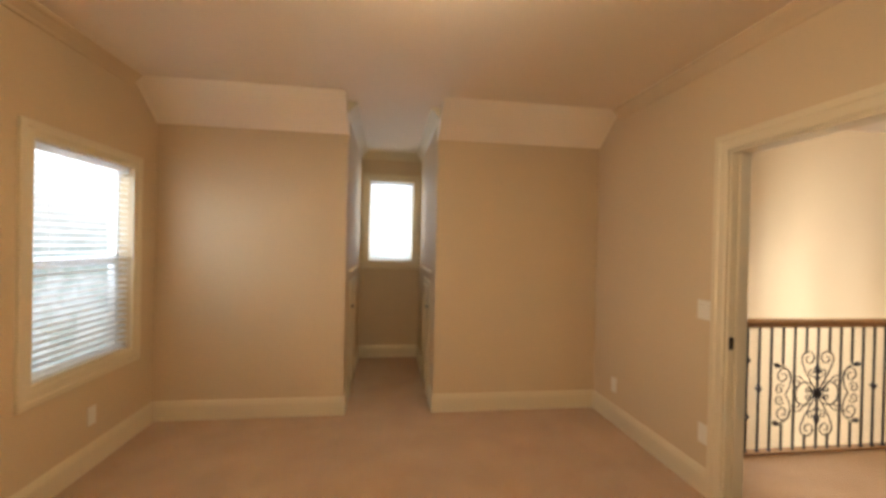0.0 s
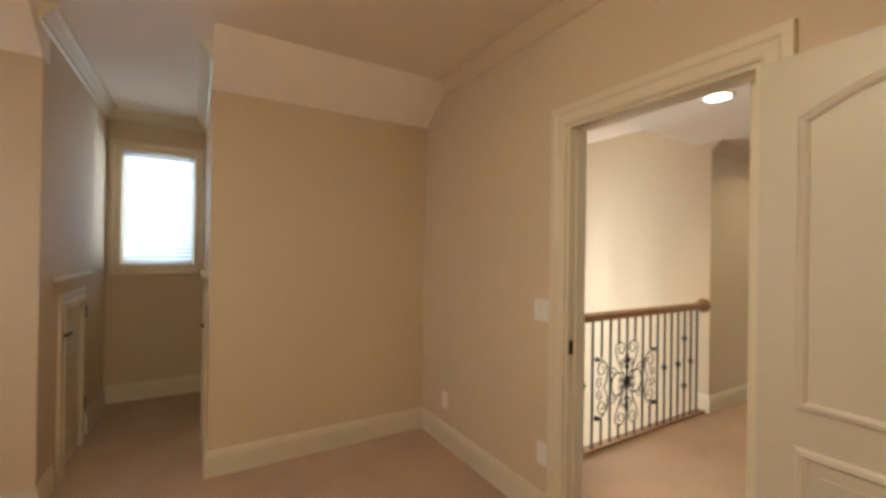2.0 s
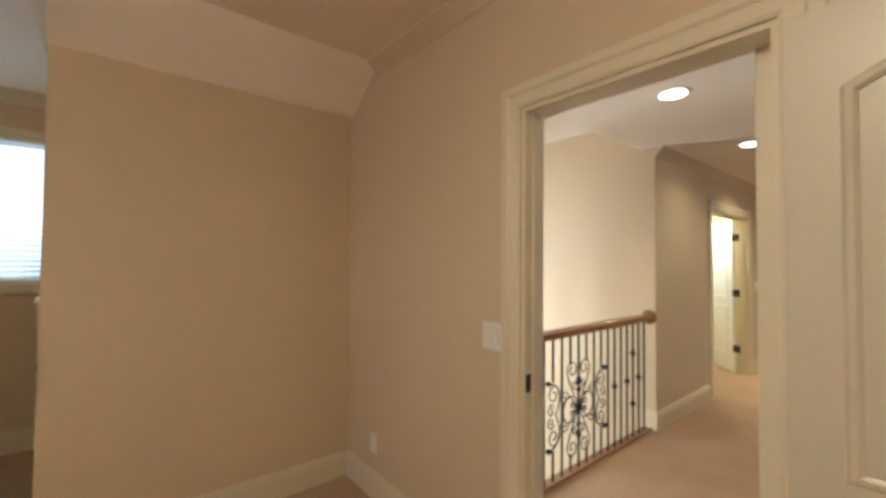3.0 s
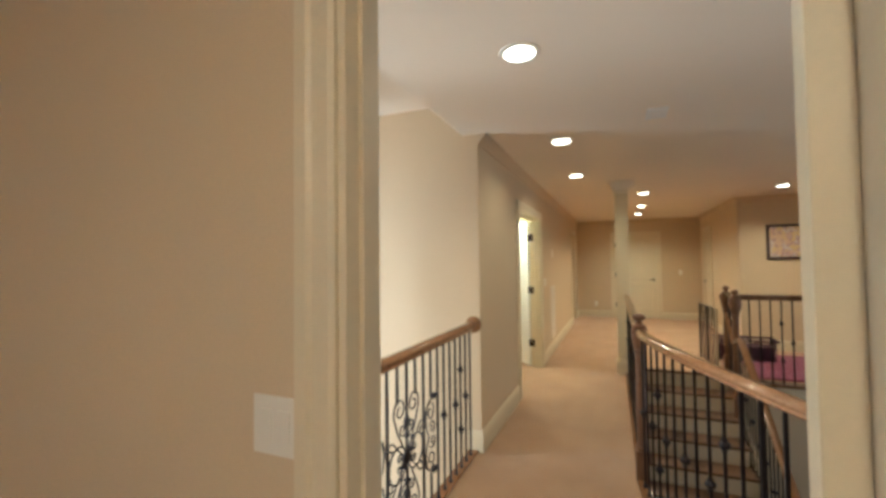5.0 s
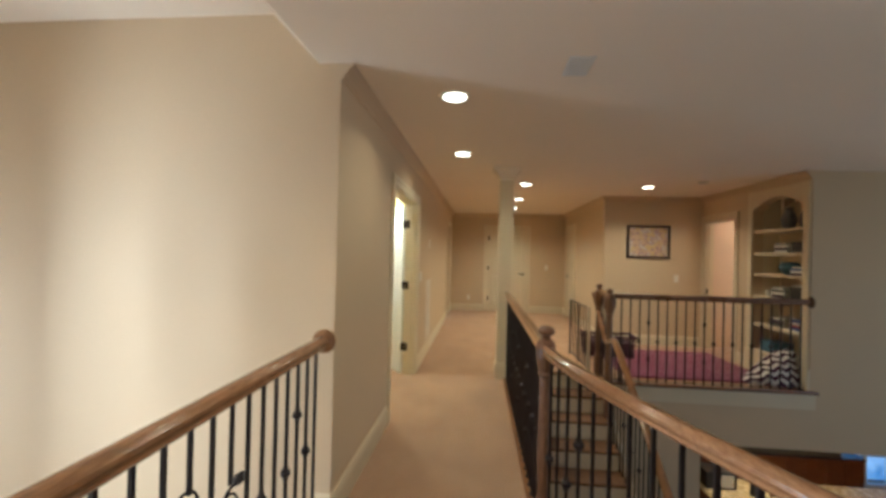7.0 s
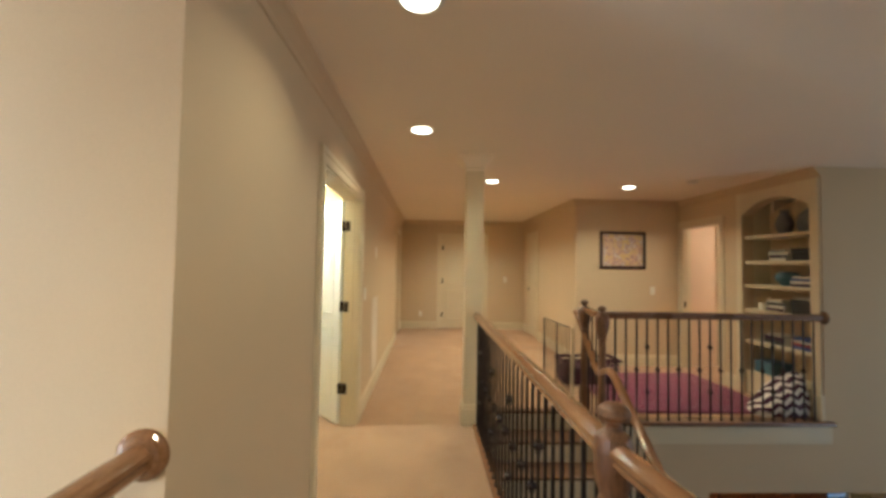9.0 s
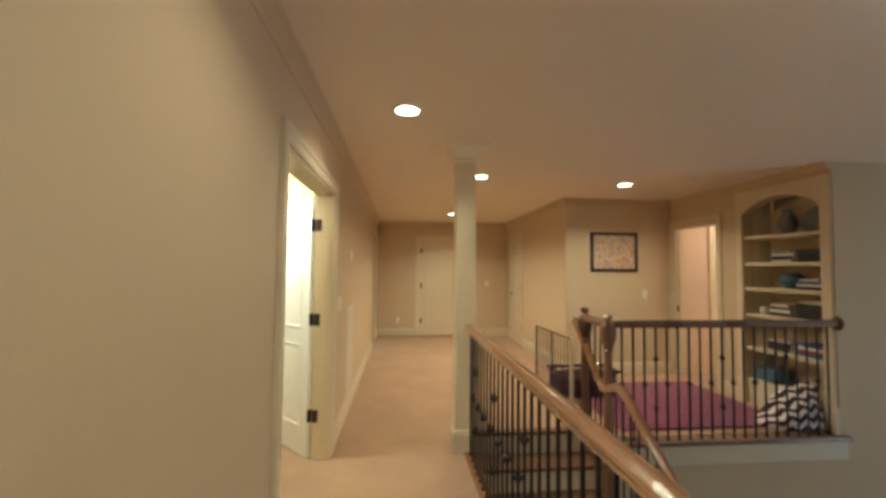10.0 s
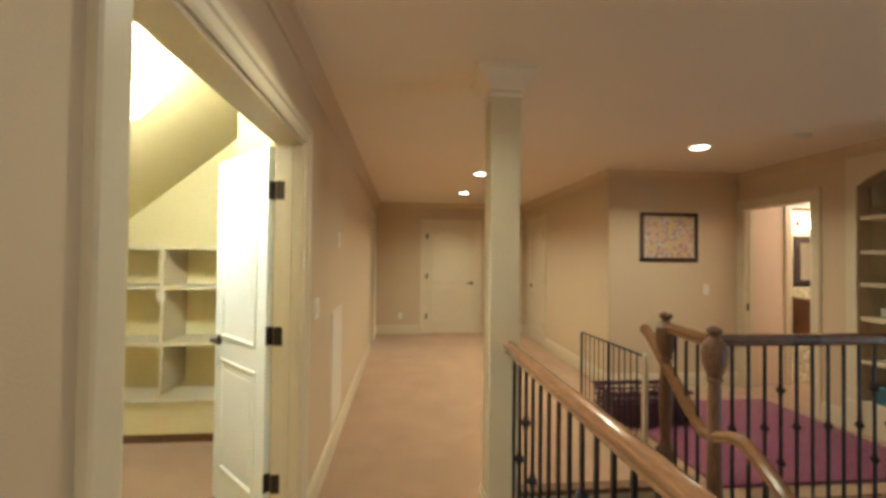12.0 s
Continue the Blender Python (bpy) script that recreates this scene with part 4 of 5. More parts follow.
def scroll_panel(parent, x, y, z):
    """The ornamental wrought scrolls, worked round the panel's middle and mirrored both ways."""
    g = part("scroll_panel", lathe(bmesh.new(), [(0.004, -0.020), (0.022, -0.016), (0.034, -0.004), (0.034, 0.004), (0.022, 0.016), (0.004, 0.020)], 0, 0, 0, 12, Matrix.Rotation(radians(90), 4, "X")), IRON, parent, "black wrought iron scroll panel")
    g.location = (x, y, z)
    pi = math.pi
    for sx in (-1, 1):
        for sz in (-1, 1):
            bm = bmesh.new()
            # lyre stem ending in an inward curl
            stem = [(0.01, 0, 0.02), (0.055, 0, 0.09), (0.10, 0, 0.16), (0.128, 0, 0.225)]
            curl = spiral(0.075, 0.262, 0.064, 0.014, -0.45, 2.6 * pi, 30)
            tube(bm, [(sx * a, 0, sz * c) for a, _, c in stem + curl], 0.0048)
            # small inner curls about the middle rod
            tube(bm, [(sx * a, 0, sz * c) for a, _, c in [(0.006, 0, 0.115), (0.03, 0, 0.125)] + spiral(0.048, 0.158, 0.030, 0.010, -1.7, 1.5 * pi)], 0.0045)
            # side loop
            tube(bm, [(sx * a, 0, sz * c) for a, _, c in [(0.015, 0, 0.01)] + spiral(0.100, 0.0, 0.088, 0.084, 2.5, 0.0, 14)], 0.0048)
            tube(bm, [(sx * a, 0, sz * c) for a, _, c in [(0.020, 0, 0.004), (0.045, 0, 0.006)] + spiral(0.078, 0.024, 0.026, 0.008, 3.6, -1.2 * pi)], 0.0045)
            tube(bm, [(sx * a, 0, sz * c) for a, _, c in [(0.030, 0, 0.020), (0.075, 0, 0.060), (0.125, 0, 0.105)] + spiral(0.172, 0.085, 0.050, 0.011, 2.6, -1.7 * pi)], 0.0045)
            # outer S with curls and leaf tips
            tube(bm, [(sx * a, 0, sz * c) for a, _, c in [(0.270, 0, 0.0), (0.238, 0, 0.05), (0.226, 0, 0.11)] + spiral(0.290, 0.135, 0.064, 0.014, pi, -1.7 * pi, 30)], 0.0048)
            tube(bm, [(sx * a, 0, sz * c) for a, _, c in spiral(0.318, 0.038, 0.042, 0.010, 2.6, -1.6 * pi)], 0.0045)
            tube(bm, [(sx * a, 0, sz * c) for a, _, c in [(0.226, 0, 0.11), (0.245, 0, 0.175), (0.285, 0, 0.205), (0.335, 0, 0.212)]], 0.0048)
            lathe(bm, [(0.001, -0.03), (0.014, -0.012), (0.020, 0.008), (0.006, 0.032)], 0, 0, 0, 6,
                  Matrix.Translation((sx * 0.340, 0, sz * 0.214)) @ Matrix.Rotation(radians(70 * sx), 4, "Y"))
            s = part("scroll", bm, IRON, g)
    for s in (-1, 1):
        bm = bmesh.new()
        lathe(bm, [(0.006, -0.05), (0.016, -0.02), (0.020, 0.0), (0.010, 0.03), (0.002, 0.06)], 0, 0, s * 0.185, 8)
        lathe(bm, [(0.006, -0.02), (0.020, 0.0), (0.006, 0.02)], 0, 0, s * 0.115, 8)
        part("spear", bm, IRON, g)
    return g


# railing of the landing over the foyer
r1 = thing("railing", "oak handrail with black iron balusters and scroll panel", "railing", "stair railings")
LY, LZ = 3.353, 0.960
bm = sweep(bmesh.new(), [(BX2, LY, LZ), (FX1 - 0.02, LY, LZ)], HAND)
part("handrail", bm, WOOD_X, r1, smooth=True)
part("rosette", rosette(bmesh.new(), FX1, LY, LZ, Matrix.Rotation(radians(-90), 4, "Y")), WOOD_X, r1)
part("shoe_rail", boxed(BX2, LY - 0.03, 0.0, FX1, LY + 0.045, 0.02, 0.006), WOOD_X, r1)
PCX, PCZ, GAP = 4.12, 0.432, 0.099
for i in range(22):
    x = PCX + GAP * (i - 10)
    if abs(i - 10) in (1, 2, 3) or i - 10 == 0:
        continue
    if not BX2 + 0.03 < x < FX1 - 0.03:
        continue
    shared("baluster", RODS[{15: "single", 17: "single", 18: "double", 19: "single", 5: "single", 4: "double"}.get(i, "plain")], r1, Matrix.Translation((x, LY, 0.02)))
for i in (-3, -2, -1, 0, 1, 2, 3):
    x = PCX + GAP * i
    cut = {0: None, 1: 0.30, 2: None, 3: 0.22}[abs(i)]
    for a, b in ([(0.02, LZ - 0.025)] if cut is None else [(0.02, PCZ - cut), (PCZ + cut, LZ - 0.025)]):
        part("panel_rod", boxed(x - 0.006, LY - 0.006, a, x + 0.006, LY + 0.006, b), IRON, r1)
scroll_panel(r1, PCX, LY, PCZ)


def newel(parent, x, y, z, height, label=""):
    """A turned newel post with a square foot and an urn cap."""
    h = height
    bm = boxed(x - 0.042, y - 0.042, z, x + 0.042, y + 0.042, z + 0.22, 0.005)
    lathe(bm, [(0.040, 0.22), (0.044, 0.235), (0.036, 0.25), (0.030, 0.28), (0.036, 0.40), (0.040, 0.52), (0.036, 0.66), (0.032, h - 0.31), (0.044, h - 0.295), (0.036, h - 0.28),
               (0.048, h - 0.245), (0.062, h - 0.20), (0.066, h - 0.14), (0.058, h - 0.10), (0.040, h - 0.075), (0.024, h - 0.062), (0.021, h - 0.050), (0.036, h - 0.040), (0.041, h - 0.028), (0.034, h - 0.012), (0.012, h)], x, y, z, 20)
    return part("newel_post", bm, WOOD_Z, parent, label, False)


# hall railing beside the stairs, from the column to the turned newel, then round the bend
r2 = thing("railing", "oak handrail with black iron balusters beside the stairs", "railing", "stair railings")
part("handrail", sweep(bmesh.new(), [(5.25, 2.208, RZ), (6.5, RAIL_Y, RZ), (7.90, 2.235, RZ)], HAND), WOOD_X, r2, smooth=True)
part("shoe_rail", sweep(bmesh.new(), [(5.22, 2.205, 0.0), (6.5, RAIL_Y, 0.0), (7.885, 2.235, 0.0)], [(-0.035, 0), (-0.035, 0.02), (0.04, 0.02), (0.04, 0)]), WOOD_X, r2)
rods(r2, [(x, 2.208 + (x - 5.25) * 0.0095) for x in [5.31 + 0.0965 * k for k in range(27)]])
r3 = thing("railing", "curved oak handrail with black iron balusters on the landing", "railing", "stair railings")
bm = sweep(bmesh.new(), [(x, y, RZ) for x, y in EDGE], [(a * 0.86, b * 0.86) for a, b in HAND])
part("handrail", bm, WOOD_X, r3, "curved oak handrail", smooth=True)
part("shoe_rail", sweep(bmesh.new(), [(x, y, 0.0) for x, y in EDGE], [(-0.03, 0), (-0.03, 0.02), (0.04, 0.02), (0.04, 0)]), WOOD_X, r3)
rods(r3, spread_on(EDGE[1:], 0.105), 3)
bm = boxed(5.18, 2.165, -0.28, 5.26, 2.245, 0.20, 0.005)
lathe(bm, [(0.034, 0.20), (0.040, 0.215), (0.030, 0.235), (0.026, 0.27), (0.034, 0.45), (0.028, 0.70), (0.030, 0.83), (0.040, 0.845), (0.034, 0.86), (0.042, 0.89), (0.048, 0.93), (0.049, 0.975), (0.042, 1.008),
           (0.022, 1.022), (0.018, 1.034), (0.022, 1.042), (0.038, 1.050), (0.042, 1.062), (0.036, 1.076), (0.022, 1.086), (0.006, 1.090)], 5.22, 2.205, 0, 20)
part("newel_post", bm, WOOD_Z, r2, "turned oak newel post")

# loft railing
r4 = thing("railing", "dark oak handrail with black iron balusters along the loft edge", "railing", "stair railings")
RX = LX - 0.005
part("handrail", sweep(bmesh.new(), [(RX, LY0 + 0.02, RZ + 0.02), (RX, SIDE_Y, RZ + 0.02)], HAND), WOOD_Y, r4, smooth=True)
part("rosette", rosette(bmesh.new(), RX, LY0 + 0.0, RZ + 0.02, Matrix.Rotation(radians(-90), 4, "X")), WOOD_Y, r4)
rods(r4, [(RX, SIDE_Y - 0.143 - 0.0992 * k) for k in range(20)], 3, 0.035)
part("shoe_rail", boxed(LX - 0.06, LY0 - 0.06, 0.0, LX + 0.10, SIDE_Y - 0.02, 0.035, 0.008), WOOD_Y, r4)
newel(r4, 7.90, SIDE_Y, -0.38, 1.46)
setting("fascia_trim", boxed(LX - 0.022, LY0 - 0.05, -0.17, LX - 0.001, SIDE_Y - 0.06, -0.001, 0.004), TRIM, "cream fascia board below the loft railing", "trim")
# short length between the two posts, and the rail going down
r5 = thing("railing", "dark oak stair handrail going down with iron balusters", "railing", "stair railings")
newel(r5, 8.32, SIDE_Y, 0.0, 1.10)
part("handrail", sweep(bmesh.new(), [(8.36, SIDE_Y, RZ + 0.03), (7.93, SIDE_Y, RZ + 0.02)], HAND), WOOD_X, r5, smooth=True)
rods(r5, [(8.32 - 0.0965 * k, SIDE_Y) for k in range(1, 4)], 2, 0.02)
slope = RISE / RUN
down = [(8.56, SIDE_Y, 0.955), (8.50, SIDE_Y, 0.922), (8.04, SIDE_Y, 0.505), (7.975, SIDE_Y, 0.466), (7.91, SIDE_Y, 0.470), (7.77, SIDE_Y, 0.528), (7.70, SIDE_Y, 0.530), (7.62, SIDE_Y, 0.490)]
down += [(7.55 - 0.25 * k, SIDE_Y, 0.446 - 0.25 * k * slope) for k in range(0, 16)]
part("handrail", sweep(bmesh.new(), down, HAND), WOOD_X, r5, smooth=True)
for k in range(1, 40):
    x = 7.88 - 0.102 * k
    z1 = 0.44 + min(0.0, (x - 7.60) * slope)
    z0 = -RISE * (int((TOP_X - x) / RUN) + 1)
    b0 = shared("baluster", RODS["single" if k % 2 else "plain"], r5, Matrix.Translation((x, SIDE_Y, z0)) @ Matrix.Diagonal((1, 1, max(z1 - z0, 0.3) / (RZ - 0.04), 1)))


# ---- lamps in the ceilings ----
def can_light(x, y):
    c = thing("recessed_light", "round recessed ceiling light, lit", "ceiling light", "recessed ceiling lights", (x, y, HCEIL))
    part("trim_ring", lathe(bmesh.new(), [(0.072, -0.0045), (0.080, -0.007), (0.094, -0.005), (0.098, 0.0)], 0, 0, 0, 32), PLATE, c)
    part("lens", lathe(bmesh.new(), [(0.071, -0.008), (0.0715, -0.0046)], 0, 0, 0, 32), LENS, c, "glowing lens").visible_shadow = False
    return c


first = can_light(*CANS[0])
for cx, cy in CANS[1:]:
    copy_thing(first, pose(cx, cy, HCEIL))

v = thing("ceiling_vent", "louvered air vent in the hall ceiling, whitened for reflected daylight", "vent", at=(5.30, 2.06, HCEIL))
v.scale = (0.72, 0.72, 1)
bm = boxed(-0.15, -0.09, -0.006, 0.15, -0.07, 0.0)
box(bm, -0.15, 0.07, -0.006, 0.15, 0.09, 0.0)
box(bm, -0.15, -0.07, -0.006, -0.13, 0.07, 0.0)
box(bm, 0.13, -0.07, -0.006, 0.15, 0.07, 0.0)
# white vinyl carries the daylight that the vent reflects
part("frame", bm, VINYL, v)
part("backing", boxed(-0.13, -0.07, -0.002, 0.13, 0.07, 0.0), VINYL, v)
for k in range(8):
    part("slat", boxed(-0.13, -0.0012, -0.008, 0.13, 0.0012, 0.008, 0, Matrix.Translation((0, -0.061 + 0.0175 * k, -0.008)) @ Matrix.Rotation(radians(80), 4, "X")), VINYL, v)
v = thing("smoke_detector", "small round white detector on the loft ceiling", "smoke detector", at=(8.72, -0.3, HCEIL))
part("body", lathe(bmesh.new(), [(0.045, -0.032), (0.060, -0.022), (0.064, 0)], 0, 0, 0, 24), PLATE, v)

# ---- chandelier in the foyer ----
ch = thing("chandelier", "dark iron chandelier with scrolled arms and candle cups", "chandelier", at=(4.27, 5.17, 0))
part("canopy", lathe(bmesh.new(), [(0.02, FCEIL - 0.06), (0.05, FCEIL - 0.035), (0.065, FCEIL)], 0, 0, 0, 20), IRON, ch)
bm = lathe(bmesh.new(), [(0.006, 1.85), (0.006, FCEIL - 0.05)], 0, 0, 0, 8)
lathe(bm, [(0.01, 0.95), (0.03, 0.99), (0.018, 1.05), (0.035, 1.18), (0.02, 1.32), (0.03, 1.45), (0.015, 1.65), (0.008, 1.86)], 0, 0, 0, 14)
part("stem", bm, IRON, ch)
for k in range(6):
    turn = Matrix.Rotation(radians(60 * k - 25), 4, "Z")
    bm = bmesh.new()
    arm = [(0.03, 0, 1.15), (0.10, 0, 1.06), (0.22, 0, 1.02), (0.34, 0, 1.05), (0.42, 0, 1.15)]
    tube(bm, arm, 0.008, 6)
    tube(bm, spiral(0.34, 1.38, 0.105, 0.10, 2.6, -0.2, 14) + [(0.44, 0, 1.28), (0.42, 0, 1.17)], 0.006, 6)
    tube(bm, spiral(0.30, 1.50, 0.06, 0.02, -0.6, 1.4 * math.pi), 0.006, 6)
    lathe(bm, [(0.012, 1.14), (0.045, 1.155), (0.048, 1.165), (0.016, 1.17)], 0.42, 0, 0, 14)
    bmesh.ops.transform(bm, matrix=turn, verts=bm.verts[:])
    a = part("arm", bm, IRON, ch)
    bm = lathe(bmesh.new(), [(0.012, 1.168), (0.012, 1.25), (0.016, 1.27), (0.012, 1.30), (0.003, 1.33)], 0.42, 0, 0, 12)
    bmesh.ops.transform(bm, matrix=turn, verts=bm.verts[:])
    part("candle", bm, PLATE, ch, "cream candle sleeve with bulb")

# foyer window, great room windows, kitchen doors


def grid_window(name, label, axis, face, out, u0, u1, z0, z1, cols, rows):
    w = thing(name, label, "window", kind="structure")

    def b(a0, a1, c0, c1, lo, hi, bm):
        lo, hi = sorted((face + out * lo, face + out * hi))
        return box(bm, *((lo, a0, c0, hi, a1, c1) if axis == "x" else (a0, lo, c0, a1, hi, c1)))
    bm, t = bmesh.new(), 0.05
    b(u0, u0 + t, z0, z1, 0.04, 0.12, bm)
    b(u1 - t, u1, z0, z1, 0.04, 0.12, bm)
    b(u0 + t, u1 - t, z0, z0 + t, 0.04, 0.12, bm)
    b(u0 + t, u1 - t, z1 - t, z1, 0.04, 0.12, bm)
    part("window_frame", bm, VINYL, w)
    bm = bmesh.new()
    for k in range(1, cols):
        u = u0 + (u1 - u0) * k / cols
        b(u - 0.03, u + 0.03, z0 + t, z1 - t, 0.045, 0.115, bm)
    for k in range(1, rows):
        z = z0 + (z1 - z0) * k / rows
        b(u0 + t, u1 - t, z - 0.012, z + 0.012, 0.06, 0.10, bm)
    part("muntin", bm, VINYL, w)
    for i in range(cols):
        g = part("pane", b(u0 + (u1 - u0) * i / cols + 0.03, u0 + (u1 - u0) * (i + 1) / cols - 0.03, z0 + t, z1 - t, 0.078, 0.082, bmesh.new()), GLASS, w)
        g.visible_shadow = False
    return w


for k, (a, b) in enumerate(FLIGHTS):
    grid_window("window_3_%d" % (k + 1), "tall narrow white foyer window", "y", FY1, 1, a, b, FWZ0, FWZ1, 1, 4)
grid_window("window_4", "tall white great room windows", "y", -5.06, -1, 3.6, 7.2, -1.8, 1.8, 4, 3)
grid_window("door_glazed", "white glazed doors to the garden from the kitchen", "x", 12.6, 1, -6.15, -5.12, DOWN + 0.05, -0.72, 2, 4)

# far backdrops outside the windows
setting("backdrop_west", boxed(-9.0, -6, -6, -8.9, 16, 9), BRIGHT, "pale bright sky and blurred trees", "backdrop")
setting("backdrop_north", boxed(-8, 14.0, -6, 12, 14.1, 9), BRIGHT, "pale bright sky and blurred trees", "backdrop")
setting("backdrop_east", boxed(13.1, -7.4, DOWN - 0.14, 13.16, -4.0, -0.2), GARDEN, "blue shaded garden and sky", "backdrop")

# ---- closet ----
u = thing("closet_shelves", "cream built-in cubby shelves, empty", "shelf unit", at=(9.07, 4.05, 0))
for z in (0.31, 0.74, 1.165, 1.472):
    part("shelf", boxed(0, -0.055, z, 0.365, 1.2, z + 0.022, 0.002), TRIM, u)
for y in (-0.055, 0.55, 1.18):
    part("divider", boxed(0.005, y, 0.0 if y != 0.55 else 0.382, 0.365, y + 0.02, 1.49), TRIM, u)
part("back", boxed(0.352, -0.035, 0.002, 0.364, 1.18, 1.49), CLOSETW, u)
for z in (0.65, 1.075, 1.382):
    part("bracket", boxed(-0.006, 0.535, z, 0.02, 0.585, z + 0.085, 0.006), TRIM, u)
part("kick_panel", boxed(0.03, -0.035, 0.07, 0.05, 1.18, 0.309), CLOSETW, u)
# dark tread wood stands in for the shadow line at the shelf foot
part("kick_shadow", boxed(0.05, -0.035, 0.0, 0.07, 1.18, 0.07), TREAD, u, "recessed toe kick, coloured dark as its shadow line")
c = thing("ceiling_light", "frosted glass bowl light in the closet, lit", "ceiling light", at=(7.83, 4.10, 0))
part("base", lathe(bmesh.new(), [(0.010, 2.09), (0.010, 2.555), (0.045, 2.565), (0.055, 2.60)], 0, 0, 0, 20), BRONZE, c)
sh = part("shade", lathe(bmesh.new(), [(0.01, 2.06), (0.05, 2.085), (0.10, 2.15), (0.135, 2.20), (0.14, 2.21)], 0, 0, 0, 28), SHADE, c, "glowing frosted glass bowl", True)
sh.visible_shadow = False

# ---- picture, rug, bean bag, basket, low iron screen ----
p = thing("framed_picture", "map print in a dark wooden frame", "picture", at=(PX, -0.185, 1.69))
W, H = 0.305, 0.235
part("frame", sweep(bmesh.new(), [(0, -W, -H), (0, W, -H), (0, W, H), (0, -W, H)], [(-0.04, 0), (-0.04, 0.018), (-0.03, 0.026), (-0.012, 0.018), (0, 0.024), (0, 0)][::-1], (-1, 0, 0), True), FRAME, p)
part("print", boxed(-0.010, -W - 0.0, -H, -0.003, W, H), MAP, p, "coloured map print")

bm = boxed(8.22, -0.90, 0.002, 9.70, 0.80, 0.022, 0.008)
tagged(link("rug", bm, RUG), "magenta pile rug on the loft carpet", "rug")


def soft_lump(bm, cx, cy, w, d, h, seed):
    bmesh.ops.create_icosphere(bm, subdivisions=4, radius=1.0)
    for v in bm.verts:
        q = v.co.copy()
        n = noise.noise(q * 1.6 + Vector((seed, 0, 0))) * 0.12 + noise.noise(q * 4.0 + Vector((0, seed, 0))) * 0.04
        q *= 1 + n
        top = max(q.z, -0.45)
        slump = 1.0 - 0.22 * max(q.z, 0)
        v.co = (cx + q.x * w * slump, cy + q.y * d * slump, (top + 0.45) / 1.45 * h)
    return bm


bm = soft_lump(bmesh.new(), 0, 0, 0.21, 0.29, 0.47, 3.0)
for v in bm.verts:
    u = min(max((0.27 - v.co.y) / 0.54, 0.0), 1.0)
    v.co.z *= 0.30 + 0.85 * u ** 0.8
    v.co.y = min(max(v.co.y - 0.10 * v.co.z, -0.195), 0.28) + 0.02 * noise.noise(v.co * 9.0)
bb = tagged(link("bean_bag", bm, CHEVRON, None, "", True), "white and maroon chevron bean bag slumped against the bookcase", "bean bag")
bb.location = (8.215, -0.835, 0.004)

bk = thing("storage_basket", "long dark purple open-weave basket on the rug", "basket", at=(9.25, 0.70, 0.024))
random.seed(5)
part("base", boxed(-0.14, -0.32, 0, 0.14, 0.32, 0.02, 0.006), BASKET, bk)
part("lining", boxed(-0.125, -0.305, 0.02, 0.125, 0.305, 0.20, 0.02), BASKET, bk, "dark purple cloth lining")


def ring_path(w, d, z, jitter):
    pts = []
    for (xa, ya), (xb, yb), n in (((-w, -d), (w, -d), 5), ((w, -d), (w, d), 11), ((w, d), (-w, d), 5), ((-w, d), (-w, -d), 11)):
        pts += [(xa + (xb - xa) * k / n + random.uniform(-jitter, jitter), ya + (yb - ya) * k / n + random.uniform(-jitter, jitter), z + random.uniform(-jitter, jitter)) for k in range(n)]
    return pts


for k in range(7):
    z = 0.03 + 0.04 * k
    part("weave_band", sweep(bmesh.new(), ring_path(0.142 + 0.003 * k, 0.322 + 0.004 * k, z, 0.007), [(-0.006, -0.009), (0.006, -0.007), (0.006, 0.007), (-0.006, 0.009)], (0, 0, 1), True), BASKET, bk)
for k in range(26):
    edge = k % 2 * 2 - 1
    y = -0.30 + 0.05 * (k // 2) + random.uniform(-0.012, 0.012)
    part("stave", tube(bmesh.new(), [(edge * 0.146, y, 0.0), (edge * 0.152, y + random.uniform(-0.02, 0.02), 0.15), (edge * 0.163, y + random.uniform(-0.03, 0.03), 0.285)], 0.006, 5), BASKET, bk)
part("rim", sweep(bmesh.new(), ring_path(0.165, 0.348, 0.285, 0.004), [(-0.011, -0.010), (0.011, -0.010), (0.011, 0.010), (-0.011, 0.010)], (0, 0, 1), True), BASKET, bk)

gt = thing("safety_gate", "low black iron barred gate folded back from the newel post", "gate", at=(9.265, 1.235, 0.0))
gt.rotation_euler = (0, 0, math.atan2(-0.045, -0.86))
L, GH = 0.86, 0.80
part("top_rail", boxed(0, -0.007, GH - 0.014, L, 0.007, GH, 0.002), IRON, gt)
part("bottom_rail", boxed(0, -0.007, 0.04, L, 0.007, 0.055, 0.002), IRON, gt)
for k in range(13):
    s = 0.016 if k in (0, 6, 12) else 0.007
    x = L * k / 12
    part("bar", boxed(x - s / 2, -s / 2, 0.0 if k in (0, 6, 12) else 0.055, x + s / 2, s / 2, GH - 0.014), IRON, gt)
part("mounting_post", boxed(L + 0.002, -0.014, 0.0, L + 0.032, 0.014, GH + 0.01, 0.003), TRIM, gt, "cream mounting post against the newel")

# ---- arched bookcase ----
bc = thing("bookcase", "cream built-in arched bookcase, half full", "bookcase", at=(NI0, LY0, 0))
WN, DN = NI1 - NI0, 0.34
back = [(x - NI0, z) for x, z in arc]
part("back", prism(bmesh.new(), [(0, 0), *back, (WN, 0)], "y", -DN - 0.004, -DN + 0.008), WALL, bc)
part("side", boxed(WN, -DN, 0.0, WN + 0.02, -0.122, NTOP + 0.05), TRIM, bc)
part("top", boxed(0.002, -DN, NTOP + 0.03, WN - 0.002, -0.122, NTOP + 0.05), TRIM, bc)
SHELVES = (0.27, 0.62, 0.98, 1.265, 1.535, 1.825)
